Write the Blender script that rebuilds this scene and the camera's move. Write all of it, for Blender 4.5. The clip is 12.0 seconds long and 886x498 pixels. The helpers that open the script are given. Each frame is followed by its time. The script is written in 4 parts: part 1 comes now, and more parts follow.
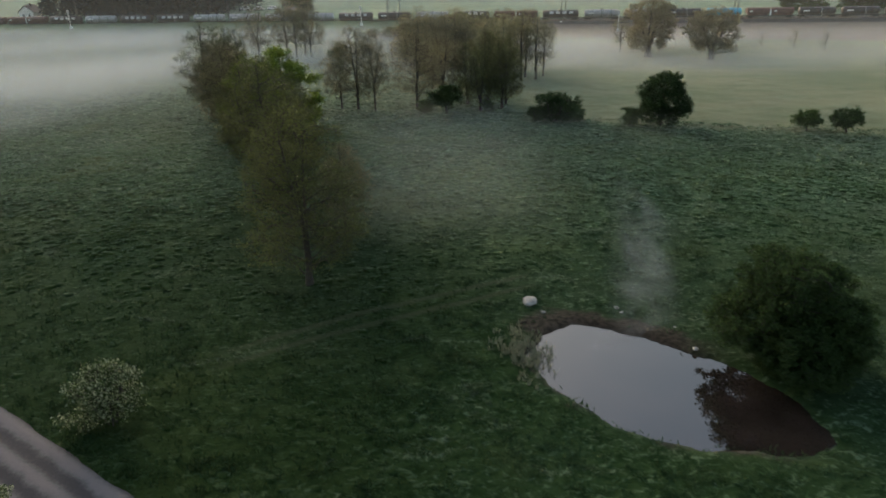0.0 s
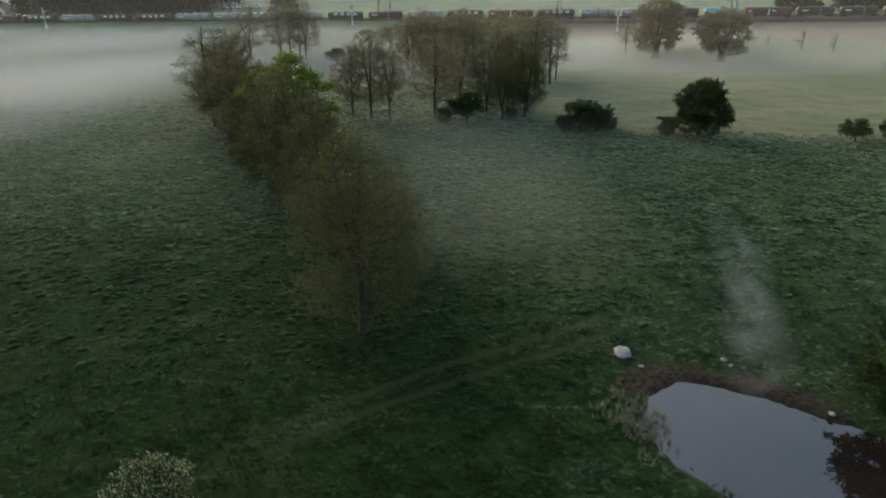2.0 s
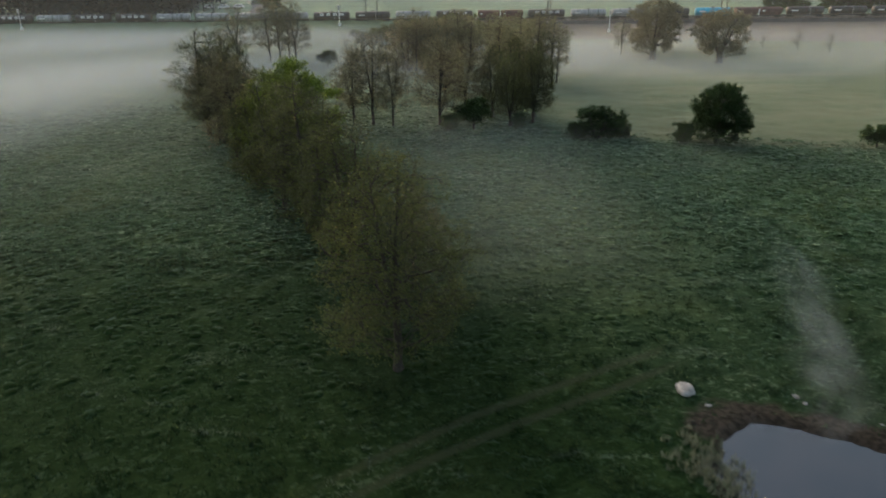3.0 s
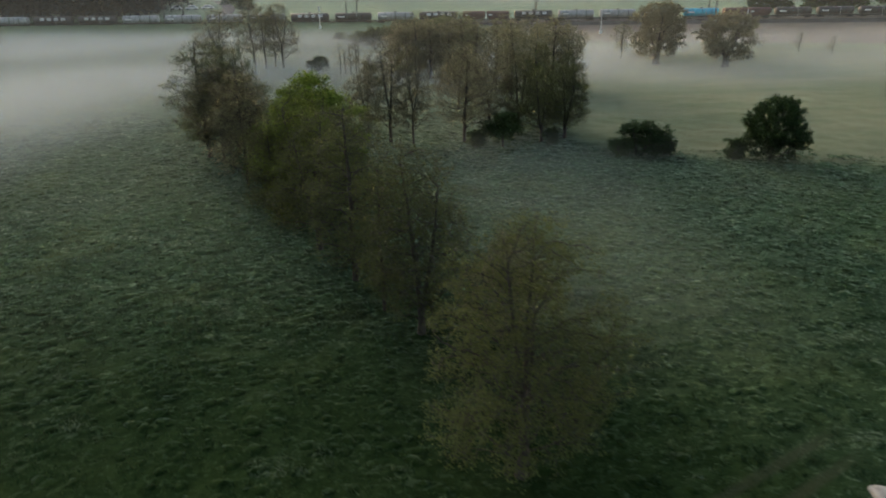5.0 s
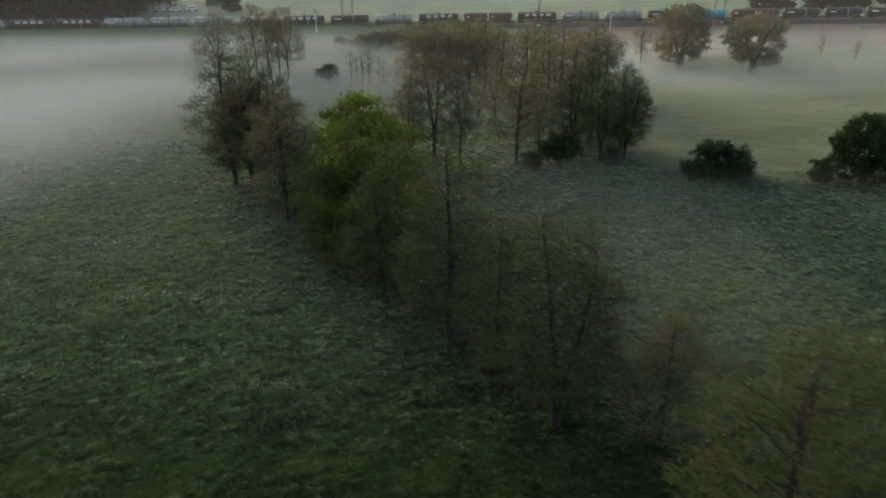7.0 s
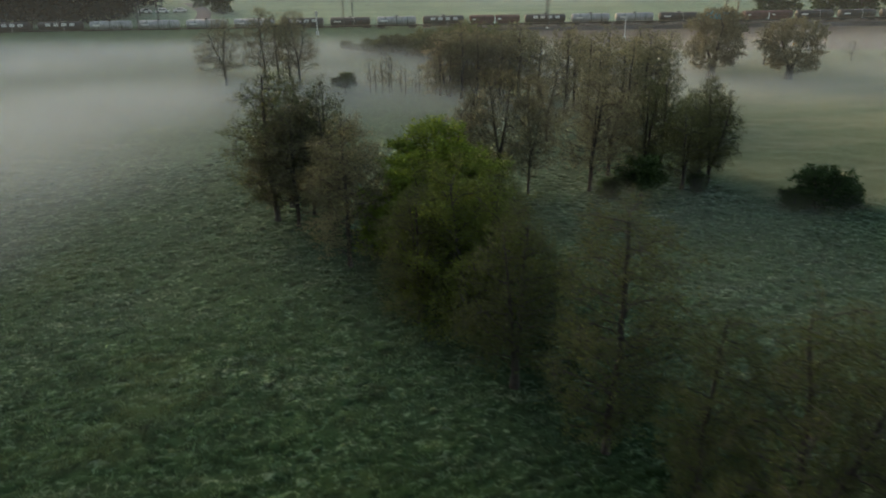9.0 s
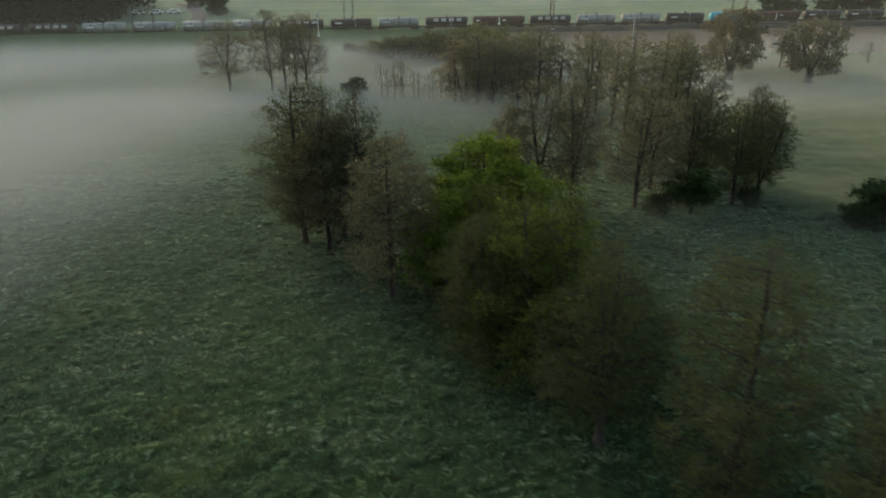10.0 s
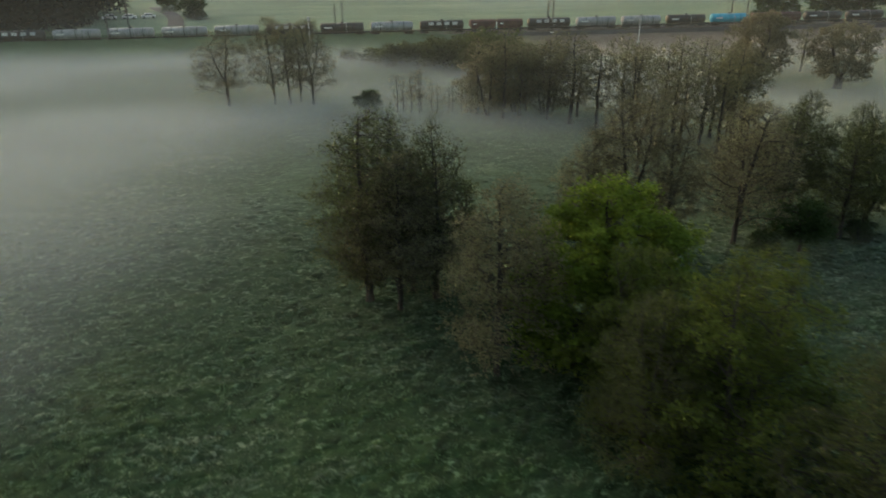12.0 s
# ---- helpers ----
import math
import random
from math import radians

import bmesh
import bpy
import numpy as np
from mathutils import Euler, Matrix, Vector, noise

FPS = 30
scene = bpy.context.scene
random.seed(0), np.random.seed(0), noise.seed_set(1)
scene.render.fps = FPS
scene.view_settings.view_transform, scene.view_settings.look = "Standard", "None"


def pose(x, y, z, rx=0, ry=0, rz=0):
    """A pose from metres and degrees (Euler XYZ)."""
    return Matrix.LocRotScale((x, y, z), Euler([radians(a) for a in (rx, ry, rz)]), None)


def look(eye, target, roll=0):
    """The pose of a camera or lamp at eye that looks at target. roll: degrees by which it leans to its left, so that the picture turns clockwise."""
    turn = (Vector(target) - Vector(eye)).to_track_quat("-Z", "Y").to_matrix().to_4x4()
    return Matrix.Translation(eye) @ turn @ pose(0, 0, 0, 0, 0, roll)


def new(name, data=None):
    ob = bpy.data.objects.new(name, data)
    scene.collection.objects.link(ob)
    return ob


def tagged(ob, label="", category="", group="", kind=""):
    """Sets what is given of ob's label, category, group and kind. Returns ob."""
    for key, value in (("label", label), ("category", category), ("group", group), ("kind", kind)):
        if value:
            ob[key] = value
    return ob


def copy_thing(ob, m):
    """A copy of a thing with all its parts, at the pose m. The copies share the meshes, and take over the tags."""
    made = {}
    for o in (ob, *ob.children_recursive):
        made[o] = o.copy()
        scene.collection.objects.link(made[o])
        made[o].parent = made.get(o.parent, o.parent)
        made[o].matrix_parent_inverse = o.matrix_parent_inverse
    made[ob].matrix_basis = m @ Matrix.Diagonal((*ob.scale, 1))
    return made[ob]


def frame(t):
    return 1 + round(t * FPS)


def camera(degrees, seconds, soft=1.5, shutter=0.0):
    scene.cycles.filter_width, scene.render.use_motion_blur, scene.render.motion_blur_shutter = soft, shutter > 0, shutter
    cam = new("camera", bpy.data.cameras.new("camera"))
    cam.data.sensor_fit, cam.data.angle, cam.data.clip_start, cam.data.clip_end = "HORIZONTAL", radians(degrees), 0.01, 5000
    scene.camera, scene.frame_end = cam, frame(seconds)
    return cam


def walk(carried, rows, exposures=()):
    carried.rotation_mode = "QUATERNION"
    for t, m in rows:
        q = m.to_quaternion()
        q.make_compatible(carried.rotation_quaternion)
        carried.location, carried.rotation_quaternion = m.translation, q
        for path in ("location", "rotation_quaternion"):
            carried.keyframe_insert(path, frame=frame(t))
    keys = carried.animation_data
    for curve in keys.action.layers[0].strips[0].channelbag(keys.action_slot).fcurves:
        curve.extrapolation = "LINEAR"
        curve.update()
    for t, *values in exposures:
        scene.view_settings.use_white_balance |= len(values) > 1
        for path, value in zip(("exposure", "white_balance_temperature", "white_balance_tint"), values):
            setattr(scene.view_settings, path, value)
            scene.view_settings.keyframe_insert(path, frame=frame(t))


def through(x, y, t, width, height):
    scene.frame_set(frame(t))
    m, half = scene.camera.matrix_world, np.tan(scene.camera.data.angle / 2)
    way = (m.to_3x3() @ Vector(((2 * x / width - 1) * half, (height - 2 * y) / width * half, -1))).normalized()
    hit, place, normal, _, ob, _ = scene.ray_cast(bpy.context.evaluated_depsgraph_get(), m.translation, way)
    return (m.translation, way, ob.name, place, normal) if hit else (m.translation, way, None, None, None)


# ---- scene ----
cam = camera(64.2, 12.0, soft=1.8, shutter=0.75)
METRES, EYE, TILT, LEAN, TURN = 70.06, 22.0, 0.0, 0.0, 0.0
ROWS = [
    (0.0, 0.0, 0.0, 0.0, -0.52, -23.32, 1.2),
    (0.5, -0.0184, 0.0215, 0.0001, -0.54, -23.37, 1.18),
    (1.0, -0.0386, 0.0456, 0.0007, -0.77, -23.43, 1.12),
    (1.5, -0.0605, 0.0719, 0.0014, -1.61, -23.5, 1.05),
    (2.0, -0.0836, 0.1001, 0.0023, -2.48, -23.57, 0.95),
    (2.5, -0.107, 0.1293, 0.0034, -3.34, -23.64, 0.89),
    (4.5, -0.2051, 0.26, 0.0063, -6.72, -23.8, 0.7),
    (5.0, -0.2293, 0.2944, 0.0076, -7.4, -23.87, 0.66),
    (5.5, -0.2541, 0.3301, 0.0084, -8.06, -23.89, 0.62),
    (6.0, -0.2777, 0.3659, 0.0091, -8.59, -23.93, 0.6),
    (6.5, -0.3017, 0.4025, 0.0101, -9.03, -23.97, 0.58),
    (7.0, -0.3256, 0.4395, 0.0106, -9.49, -24.01, 0.55),
    (9.0, -0.4198, 0.5953, 0.011, -11.39, -24.11, 0.39),
    (9.5, -0.4424, 0.6345, 0.0113, -11.87, -24.13, 0.38),
    (10.0, -0.4641, 0.6742, 0.0114, -12.32, -24.17, 0.37),
    (10.5, -0.4858, 0.7139, 0.0116, -12.79, -24.18, 0.38),
    (11.0, -0.5069, 0.7536, 0.0111, -13.32, -24.18, 0.4),
    (11.5, -0.5276, 0.7935, 0.0112, -14.2, -24.19, 0.4),
    (12.0, -0.5477, 0.8334, 0.0109, -15.12, -24.19, 0.41),
]
walk(cam, [(t, pose(0, 0, EYE, TILT, LEAN, TURN) @ pose(METRES * x, METRES * y, METRES * z, 90 + pitch, roll, yaw)) for t, x, y, z, yaw, pitch, roll in ROWS], exposures=[(0, 1.06, 6120, 13.0), (6.5, 0.96, 6160, 12.2), (12, 0.74, 6300, 5.2)])

# ---------------------------------------------------------------- world, sun, exposure
world = bpy.data.worlds.new("world")
scene.world = world
world.use_nodes = True
wn = world.node_tree
sky = wn.nodes.new("ShaderNodeTexSky")
sky.sky_type = "NISHITA"
sky.sun_disc = False
sky.sun_elevation = radians(16)
sky.sun_rotation = radians(-25)
sky.air_density, sky.dust_density, sky.ozone_density = 1.6, 4.0, 1.0
wn.links.new(sky.outputs[0], wn.nodes["Background"].inputs[0])
wn.nodes["Background"].inputs[1].default_value = 0.13

sun_data = bpy.data.lights.new("sun", "SUN")
sun_data.energy, sun_data.angle, sun_data.color = 0.75, radians(40), (1.0, 0.97, 0.93)
sun = new("sun", sun_data)
sun.matrix_basis = look((-50, 90, 48), (0, 0, 0))

scene.cycles.transparent_max_bounces = 64

# ---------------------------------------------------------------- small node language


class Sock:
    """A value in a node tree, with arithmetic."""

    def __init__(self, tree, s):
        self.tree, self.s = tree, s

    def op(self, kind, *others):
        n = self.tree.nodes.new("ShaderNodeMath")
        n.operation = kind
        for i, v in enumerate((self, *others)):
            if isinstance(v, Sock):
                self.tree.links.new(v.s, n.inputs[i])
            else:
                n.inputs[i].default_value = v
        return Sock(self.tree, n.outputs[0])

    def __add__(self, o):
        return self.op("ADD", o)

    def __sub__(self, o):
        return self.op("SUBTRACT", o)

    def __mul__(self, o):
        return self.op("MULTIPLY", o)

    def step(self, a, b, lo=0.0, hi=1.0):
        n = self.tree.nodes.new("ShaderNodeMapRange")
        n.interpolation_type = "SMOOTHSTEP"
        self.tree.links.new(self.s, n.inputs[0])
        for i, v in zip((1, 2, 3, 4), (a, b, lo, hi)):
            n.inputs[i].default_value = v
        return Sock(self.tree, n.outputs[0])


class Mat:
    """A Principled material with a few shorthands."""

    def __init__(self, name, rough=0.8, metal=0.0, spec=0.3):
        self.m = bpy.data.materials.new(name)
        self.m.use_nodes = True
        self.t = self.m.node_tree
        self.b = self.t.nodes["Principled BSDF"]
        self.b.inputs["Roughness"].default_value = rough
        self.b.inputs["Metallic"].default_value = metal
        self.b.inputs["Specular IOR Level"].default_value = spec

    def node(self, kind, **kw):
        n = self.t.nodes.new(kind)
        for k, v in kw.items():
            n.inputs[k].default_value = v
        return n

    def pos(self, scale=(1, 1, 1), obj=False):
        g = self.t.nodes.new("ShaderNodeTexCoord" if obj else "ShaderNodeNewGeometry")
        mp = self.t.nodes.new("ShaderNodeMapping")
        mp.inputs["Scale"].default_value = scale
        self.t.links.new(g.outputs["Object" if obj else "Position"], mp.inputs[0])
        return mp.outputs[0]

    def xyz(self):
        g = self.t.nodes.new("ShaderNodeNewGeometry")
        s = self.t.nodes.new("ShaderNodeSeparateXYZ")
        self.t.links.new(g.outputs["Position"], s.inputs[0])
        return [Sock(self.t, s.outputs[i]) for i in range(3)]

    def noise(self, vec, scale, detail=4.0, rough=0.55, distort=0.0):
        n = self.node("ShaderNodeTexNoise", Scale=scale, Detail=detail, Roughness=rough, Distortion=distort)
        self.t.links.new(vec, n.inputs["Vector"])
        return Sock(self.t, n.outputs[0])

    def mix(self, fac, a, b):
        n = self.t.nodes.new("ShaderNodeMix")
        n.data_type = "RGBA"
        for i, v in ((0, fac), (6, a), (7, b)):
            if isinstance(v, Sock):
                self.t.links.new(v.s, n.inputs[i])
            elif isinstance(v, (int, float)):
                n.inputs[i].default_value = v
            else:
                n.inputs[i].default_value = (*v, 1)
        return Sock(self.t, n.outputs[2])

    def colour(self, c):
        if isinstance(c, Sock):
            self.t.links.new(c.s, self.b.inputs["Base Color"])
        else:
            self.b.inputs["Base Color"].default_value = (*c, 1)

    def bump(self, h, strength=0.4, dist=0.05):
        n = self.node("ShaderNodeBump", Strength=strength, Distance=dist)
        self.t.links.new(h.s, n.inputs["Height"])
        self.t.links.new(n.outputs[0], self.b.inputs["Normal"])

    def rand(self):
        n = self.t.nodes.new("ShaderNodeObjectInfo")
        return Sock(self.t, n.outputs["Random"])

    def island(self):
        n = self.t.nodes.new("ShaderNodeNewGeometry")
        return Sock(self.t, n.outputs["Random Per Island"])


def worn(name, a, b, scale=2.0, rough=0.7, metal=0.0, bump=0.25, dist=0.03):
    """Two colours mottled at two scales with a fine relief."""
    m = Mat(name, rough, metal)
    v = m.pos(obj=True)
    big, fine = m.noise(v, scale), m.noise(v, scale * 9, 3)
    m.colour(m.mix((big * 0.6 + fine * 0.4).step(0.35, 0.65), a, b))
    m.bump(fine, bump, dist)
    return m.m


def leafy(name, a, b, rough=0.8, through=0.45, specks=False):
    """Leaves that differ one from another, and a little from tree to tree, letting some light through."""
    m = Mat(name, rough, 0, 0.08)
    big = m.noise(m.pos(), 0.45, 2)
    f = (m.island() * 0.2 + big * 0.7 + m.rand() * 0.3).step(0.2, 1.0)
    if specks:
        f = m.island().step(0.50, 0.88)
    col = m.mix(f, a, b)
    m.colour(col)
    tr = m.t.nodes.new("ShaderNodeBsdfTranslucent")
    m.t.links.new(col.s, tr.inputs[0])
    ms = m.t.nodes.new("ShaderNodeMixShader")
    ms.inputs[0].default_value = through
    m.t.links.new(m.b.outputs[0], ms.inputs[1])
    m.t.links.new(tr.outputs[0], ms.inputs[2])
    m.t.links.new(ms.outputs[0], m.t.nodes["Material Output"].inputs[0])
    return m.m


# ---------------------------------------------------------------- lie of the land
POND = Vector((11.6, 32.2))
POND_TURN, POND_A, POND_B = radians(-40), 8.1, 4.36
RAIL_Y, RAIL_SLOPE, RAIL_BEND, RAIL_Z = 245.5, -0.118, 0.0, -1.5


def sm(a, b, v):
    u = np.clip((v - a) / (b - a), 0, 1)
    return u * u * (3 - 2 * u)


def rail_y(x):
    return RAIL_Y + RAIL_SLOPE * x + RAIL_BEND * x * x


def pond_r(x, y):
    """Below 1 within the pond's rim; its outline wavers."""
    dx, dy = x - POND.x, y - POND.y
    c, s = math.cos(POND_TURN), math.sin(POND_TURN)
    u, v = dx * c + dy * s, -dx * s + dy * c
    a = np.arctan2(v / POND_B, u / POND_A)
    wob = 1 + 0.05 * np.sin(3 * a + 0.6) + 0.035 * np.sin(5 * a + 2.1) + 0.02 * np.sin(11 * a) + 0.012 * np.sin(23 * a + 1)
    return np.hypot(u / POND_A, v / POND_B) / wob


def lattice(x, y, seed):
    """Smooth noise from 0 to 1, one metre from crest to crest."""
    xi, yi = np.floor(x).astype(np.int64), np.floor(y).astype(np.int64)
    fx, fy = x - xi, y - yi
    fx, fy = fx * fx * (3 - 2 * fx), fy * fy * (3 - 2 * fy)

    def h(a, b):
        v = np.sin(a * 127.1 + b * 311.7 + seed * 74.7) * 43758.5453
        return v - np.floor(v)

    a, b = h(xi, yi) + (h(xi + 1, yi) - h(xi, yi)) * fx, h(xi, yi + 1) + (h(xi + 1, yi + 1) - h(xi, yi + 1)) * fx
    return a + (b - a) * fy


def tussock(x, y):
    """Height of the meadow's tussocks, 0 to 1."""
    u, v = x * 0.8 + 0.45 * y + 0.5 * np.sin(y * 0.4), y * 0.95 - 0.42 * x + 0.5 * np.sin(x * 0.5)
    a = lattice(u * 0.75, v * 0.9, 1)
    b = lattice(u * 1.5 + 7, v * 1.8 + 3, 2)
    big = lattice(x * 0.12, y * 0.12, 3)
    return np.clip((a * 0.6 + b * 0.4 - 0.28) * 1.9, 0, 1) * (0.55 + 0.45 * big)


def slope(x, y):
    """The lie of the land without its lumps."""
    z = -sm(108, 165, y) * (1.35 + 1.45 * sm(-40, 50, x))
    z = z + 0.5 * np.exp(-(((x + 40) / 14) ** 2 + ((y - 116) / 7) ** 2))
    return z + 0.6 * sm(205, 235, y)


def land(x, y):
    x, y = np.asarray(x, float), np.asarray(y, float)
    z = slope(x, y)
    lump = 0.10 * np.sin(x * 0.83 + 1.3 * np.sin(y * 0.61)) * np.sin(y * 0.97 + 1.1 * np.sin(x * 0.47))
    lump = lump + 0.06 * np.sin(x * 2.3 + 2 * np.sin(y * 1.3)) * np.sin(y * 2.6 + 1.7 * np.sin(x * 1.9))
    far = 1 - 0.7 * sm(85, 160, np.hypot(x, y - 30))
    r = pond_r(x, y)
    rough = far * sm(1.0, 1.25, r)
    z = z + 0.5 * lump * (0.15 + 0.85 * far) * sm(1.0, 1.25, r) + 0.17 * tussock(x, y) * rough * (0.3 + 0.7 * sm(40, 66, y - 0.15 * x))
    z = z - 1.0 * (1 - sm(0.72, 1.12, r))
    return z


def put_z(x, y):
    return float(land(x, y))


# ---------------------------------------------------------------- mesh helpers
def mesh_np(name, verts, tris=None, quads=None, mat=None, smooth=False):
    me = bpy.data.meshes.new(name)
    verts = np.asarray(verts, np.float32)
    me.vertices.add(len(verts))
    me.vertices.foreach_set("co", verts.ravel())
    loops, starts, at = [], [], 0
    for f, k in ((quads, 4), (tris, 3)):
        if f is not None and len(f):
            f = np.asarray(f, np.int32)
            loops.append(f.ravel())
            starts.append(at + np.arange(len(f)) * k)
            at += f.size
    me.loops.add(at)
    me.loops.foreach_set("vertex_index", np.concatenate(loops))
    st = np.concatenate(starts).astype(np.int32)
    me.polygons.add(len(st))
    me.polygons.foreach_set("loop_start", st)
    if smooth:
        me.polygons.foreach_set("use_smooth", np.ones(len(st), bool))
    if mat:
        me.materials.append(mat)
    me.update(calc_edges=True)
    return me


def part(name, bm, material, parent=None, label="", smooth=False):
    """Links a bmesh as one mesh object under a thing or a part."""
    me = bpy.data.meshes.new(name)
    for f in bm.faces:
        f.smooth = smooth
    bm.to_mesh(me)
    bm.free()
    me.materials.append(material)
    ob = new(name, me)
    ob.parent = parent
    return tagged(ob, label)


def part_me(name, me, parent, label=""):
    ob = new(name, me)
    ob.parent = parent
    return tagged(ob, label)


def box(bm, x0, x1, y0, y1, z0, z1, bevel=0.0):
    m = Matrix.Translation(((x0 + x1) / 2, (y0 + y1) / 2, (z0 + z1) / 2)) @ Matrix.Diagonal((x1 - x0, y1 - y0, z1 - z0, 1))
    vs = bmesh.ops.create_cube(bm, size=1, matrix=m)["verts"]
    if bevel:
        es = {e for v in vs for e in v.link_edges}
        bmesh.ops.bevel(bm, geom=list(es), offset=bevel, segments=2, affect="EDGES", profile=0.5)
    return bm


def rod(bm, a, b, r0, r1=None, n=8):
    a, b = Vector(a), Vector(b)
    d = b - a
    m = Matrix.Translation((a + b) / 2) @ d.to_track_quat("Z", "Y").to_matrix().to_4x4()
    bmesh.ops.create_cone(bm, cap_ends=True, segments=n, radius1=r0, radius2=r0 if r1 is None else r1, depth=d.length, matrix=m)
    return bm


class Tubes:
    """Gathers tapered tubes along lines of points into one mesh."""

    def __init__(self):
        self.v, self.q, self.n = [], [], 0

    def add(self, pts, radii, sides):
        pts = np.asarray(pts, float)
        k = len(pts)
        d = np.gradient(pts, axis=0)
        d /= np.linalg.norm(d, axis=1)[:, None] + 1e-9
        ref = np.array([0.31, 0.95, 0.05]) if abs(d[0, 2]) > 0.7 else np.array([0.05, 0.1, 1.0])
        u = np.cross(d, ref)
        u /= np.linalg.norm(u, axis=1)[:, None] + 1e-9
        w = np.cross(d, u)
        a = np.arange(sides) * 2 * math.pi / sides
        ring = pts[:, None] + np.asarray(radii)[:, None, None] * (np.cos(a)[None, :, None] * u[:, None] + np.sin(a)[None, :, None] * w[:, None])
        self.v.append(ring.reshape(-1, 3))
        i = np.arange(k - 1)[:, None] * sides
        j = np.arange(sides)[None]
        j2 = (j + 1) % sides
        q = np.stack([i + j, i + j2, i + sides + j2, i + sides + j], -1).reshape(-1, 4) + self.n
        self.q.append(q)
        self.n += k * sides

    def ribbon(self, pts, w):
        """A flat narrow strip for the thinnest twigs."""
        pts = np.asarray(pts, float)
        k = len(pts)
        d = pts[-1] - pts[0]
        side = np.cross(d, (0.3, 0.2, 1.0))
        side *= w / (np.linalg.norm(side) + 1e-9)
        taper = np.linspace(1, 0.35, k)[:, None]
        self.v.append(np.stack([pts - side * taper, pts + side * taper], 1).reshape(-1, 3))
        i = np.arange(k - 1)[:, None] * 2
        self.q.append(i + np.array([[0, 1, 3, 2]]) + self.n)
        self.n += 2 * k

    def mesh(self, name, mat):
        return mesh_np(name, np.concatenate(self.v), None, np.concatenate(self.q), mat, True)


def leaves_mesh(name, pts, size, rng, mat, flat=0.3, long=1.5):
    """One small bent leaf, two triangles, at each point."""
    pts = np.asarray(pts)
    n = len(pts)
    a = rng.normal(size=(n, 3))
    a[:, 2] *= 0.45
    a /= np.linalg.norm(a, axis=1)[:, None]
    up = rng.normal(size=(n, 3)) * 0.55 + np.array([0, 0, 1.0])
    b = np.cross(up, a)
    b /= np.linalg.norm(b, axis=1)[:, None]
    c = np.cross(a, b)
    s = size * rng.uniform(0.6, 1.35, n)[:, None]
    p0 = pts - a * s * long * 0.5
    p1 = pts + b * s * 0.5 + c * s * 0.12
    p2 = pts + a * s * long * 0.5
    p3 = pts - b * s * 0.5 + c * s * 0.12
    v = np.stack([p0, p1, p2, p3], 1).reshape(-1, 3)
    i = np.arange(n)[:, None] * 4
    t = np.concatenate([i + [0, 1, 2], i + [0, 2, 3]])
    return mesh_np(name, v, t, None, mat)


def crown_reach(profile, w):
    """How far the crown reaches at the share w of its height, as a share of its radius."""
    if profile == "egg":
        return math.sin(math.pi * min(1, 0.22 + 0.78 * w)) ** 0.6 * (1.08 - 0.22 * w)
    if profile == "cone":
        return ((1 - w) ** 0.7 * 0.9 + 0.1) * min(1, 0.5 + 4 * w)
    if profile == "column":
        return min(1, 0.45 + 3 * w) * min(1, 0.25 + 2.6 * (1 - w))
    return math.sqrt(max(0.05, 1 - (2 * w - 0.86) ** 2 * 0.78))


def crown_points(rng, height, radius, base, profile, count, clumps, loose, hollow):
    """Points within the crown, gathered in clumps, that the limbs grow towards."""
    ph = rng.uniform(0, 2 * math.pi, 4)
    mids = []
    while len(mids) < clumps:
        w, az = rng.random() ** 0.92, rng.uniform(0, 2 * math.pi)
        reach = radius * crown_reach(profile, w)
        if rng.random() > (reach / radius) ** 1.3 + 0.12:
            continue
        reach *= 1 + 0.09 * math.sin(2 * az + ph[0] + 3 * w) + 0.09 * math.sin(3 * az + ph[1] - 7 * w) + 0.08 * math.sin(11 * w + ph[2] + az)
        r = reach * 1.05 * rng.random() ** hollow
        mids.append((r * math.cos(az), r * math.sin(az), height * (base + (0.985 - base) * w)))
    pts = np.repeat(np.array(mids), max(1, count // clumps), axis=0)
    pts += rng.normal(size=pts.shape) * np.array([1, 1, 0.62]) * loose
    pts = pts[(pts[:, 2] > 0.06 * height) & (pts[:, 2] < height)]
    return pts


def grow(rng, points, stems, step, kill, rise):
    """Grows limbs from the stems towards the points. Returns the nodes' places and the node that each one springs from."""
    place, parent = [], []
    for line, start in stems:
        last = start
        for p in line:
            place.append(p)
            parent.append(last)
            last = len(place) - 1
    place = [np.asarray(p, float) for p in place]
    best = np.full(len(points), 1e9)
    near = np.zeros(len(points), int)
    left = np.ones(len(points), bool)
    fresh = 0
    for _ in range(90):
        for i in range(fresh, len(place)):
            # a limb reaches a point more easily from below it
            d = points - place[i]
            far = np.sqrt((d * d).sum(1)) + 0.35 * np.maximum(0, 0.35 * np.hypot(d[:, 0], d[:, 1]) - d[:, 2])
            closer = far < best
            best[closer], near[closer] = far[closer], i
        fresh = len(place)
        left &= best > kill
        if not left.any():
            break
        for i in np.unique(near[left]):
            way = points[left & (near == i)] - place[i]
            way = (way / (np.linalg.norm(way, axis=1)[:, None] + 1e-6)).mean(0)
            way = way + np.array([0, 0, rise]) + rng.normal(size=3) * 0.22
            way /= np.linalg.norm(way) + 1e-6
            place.append(place[i] + way * step * rng.uniform(0.8, 1.15))
            parent.append(int(i))
    return np.array(place), parent


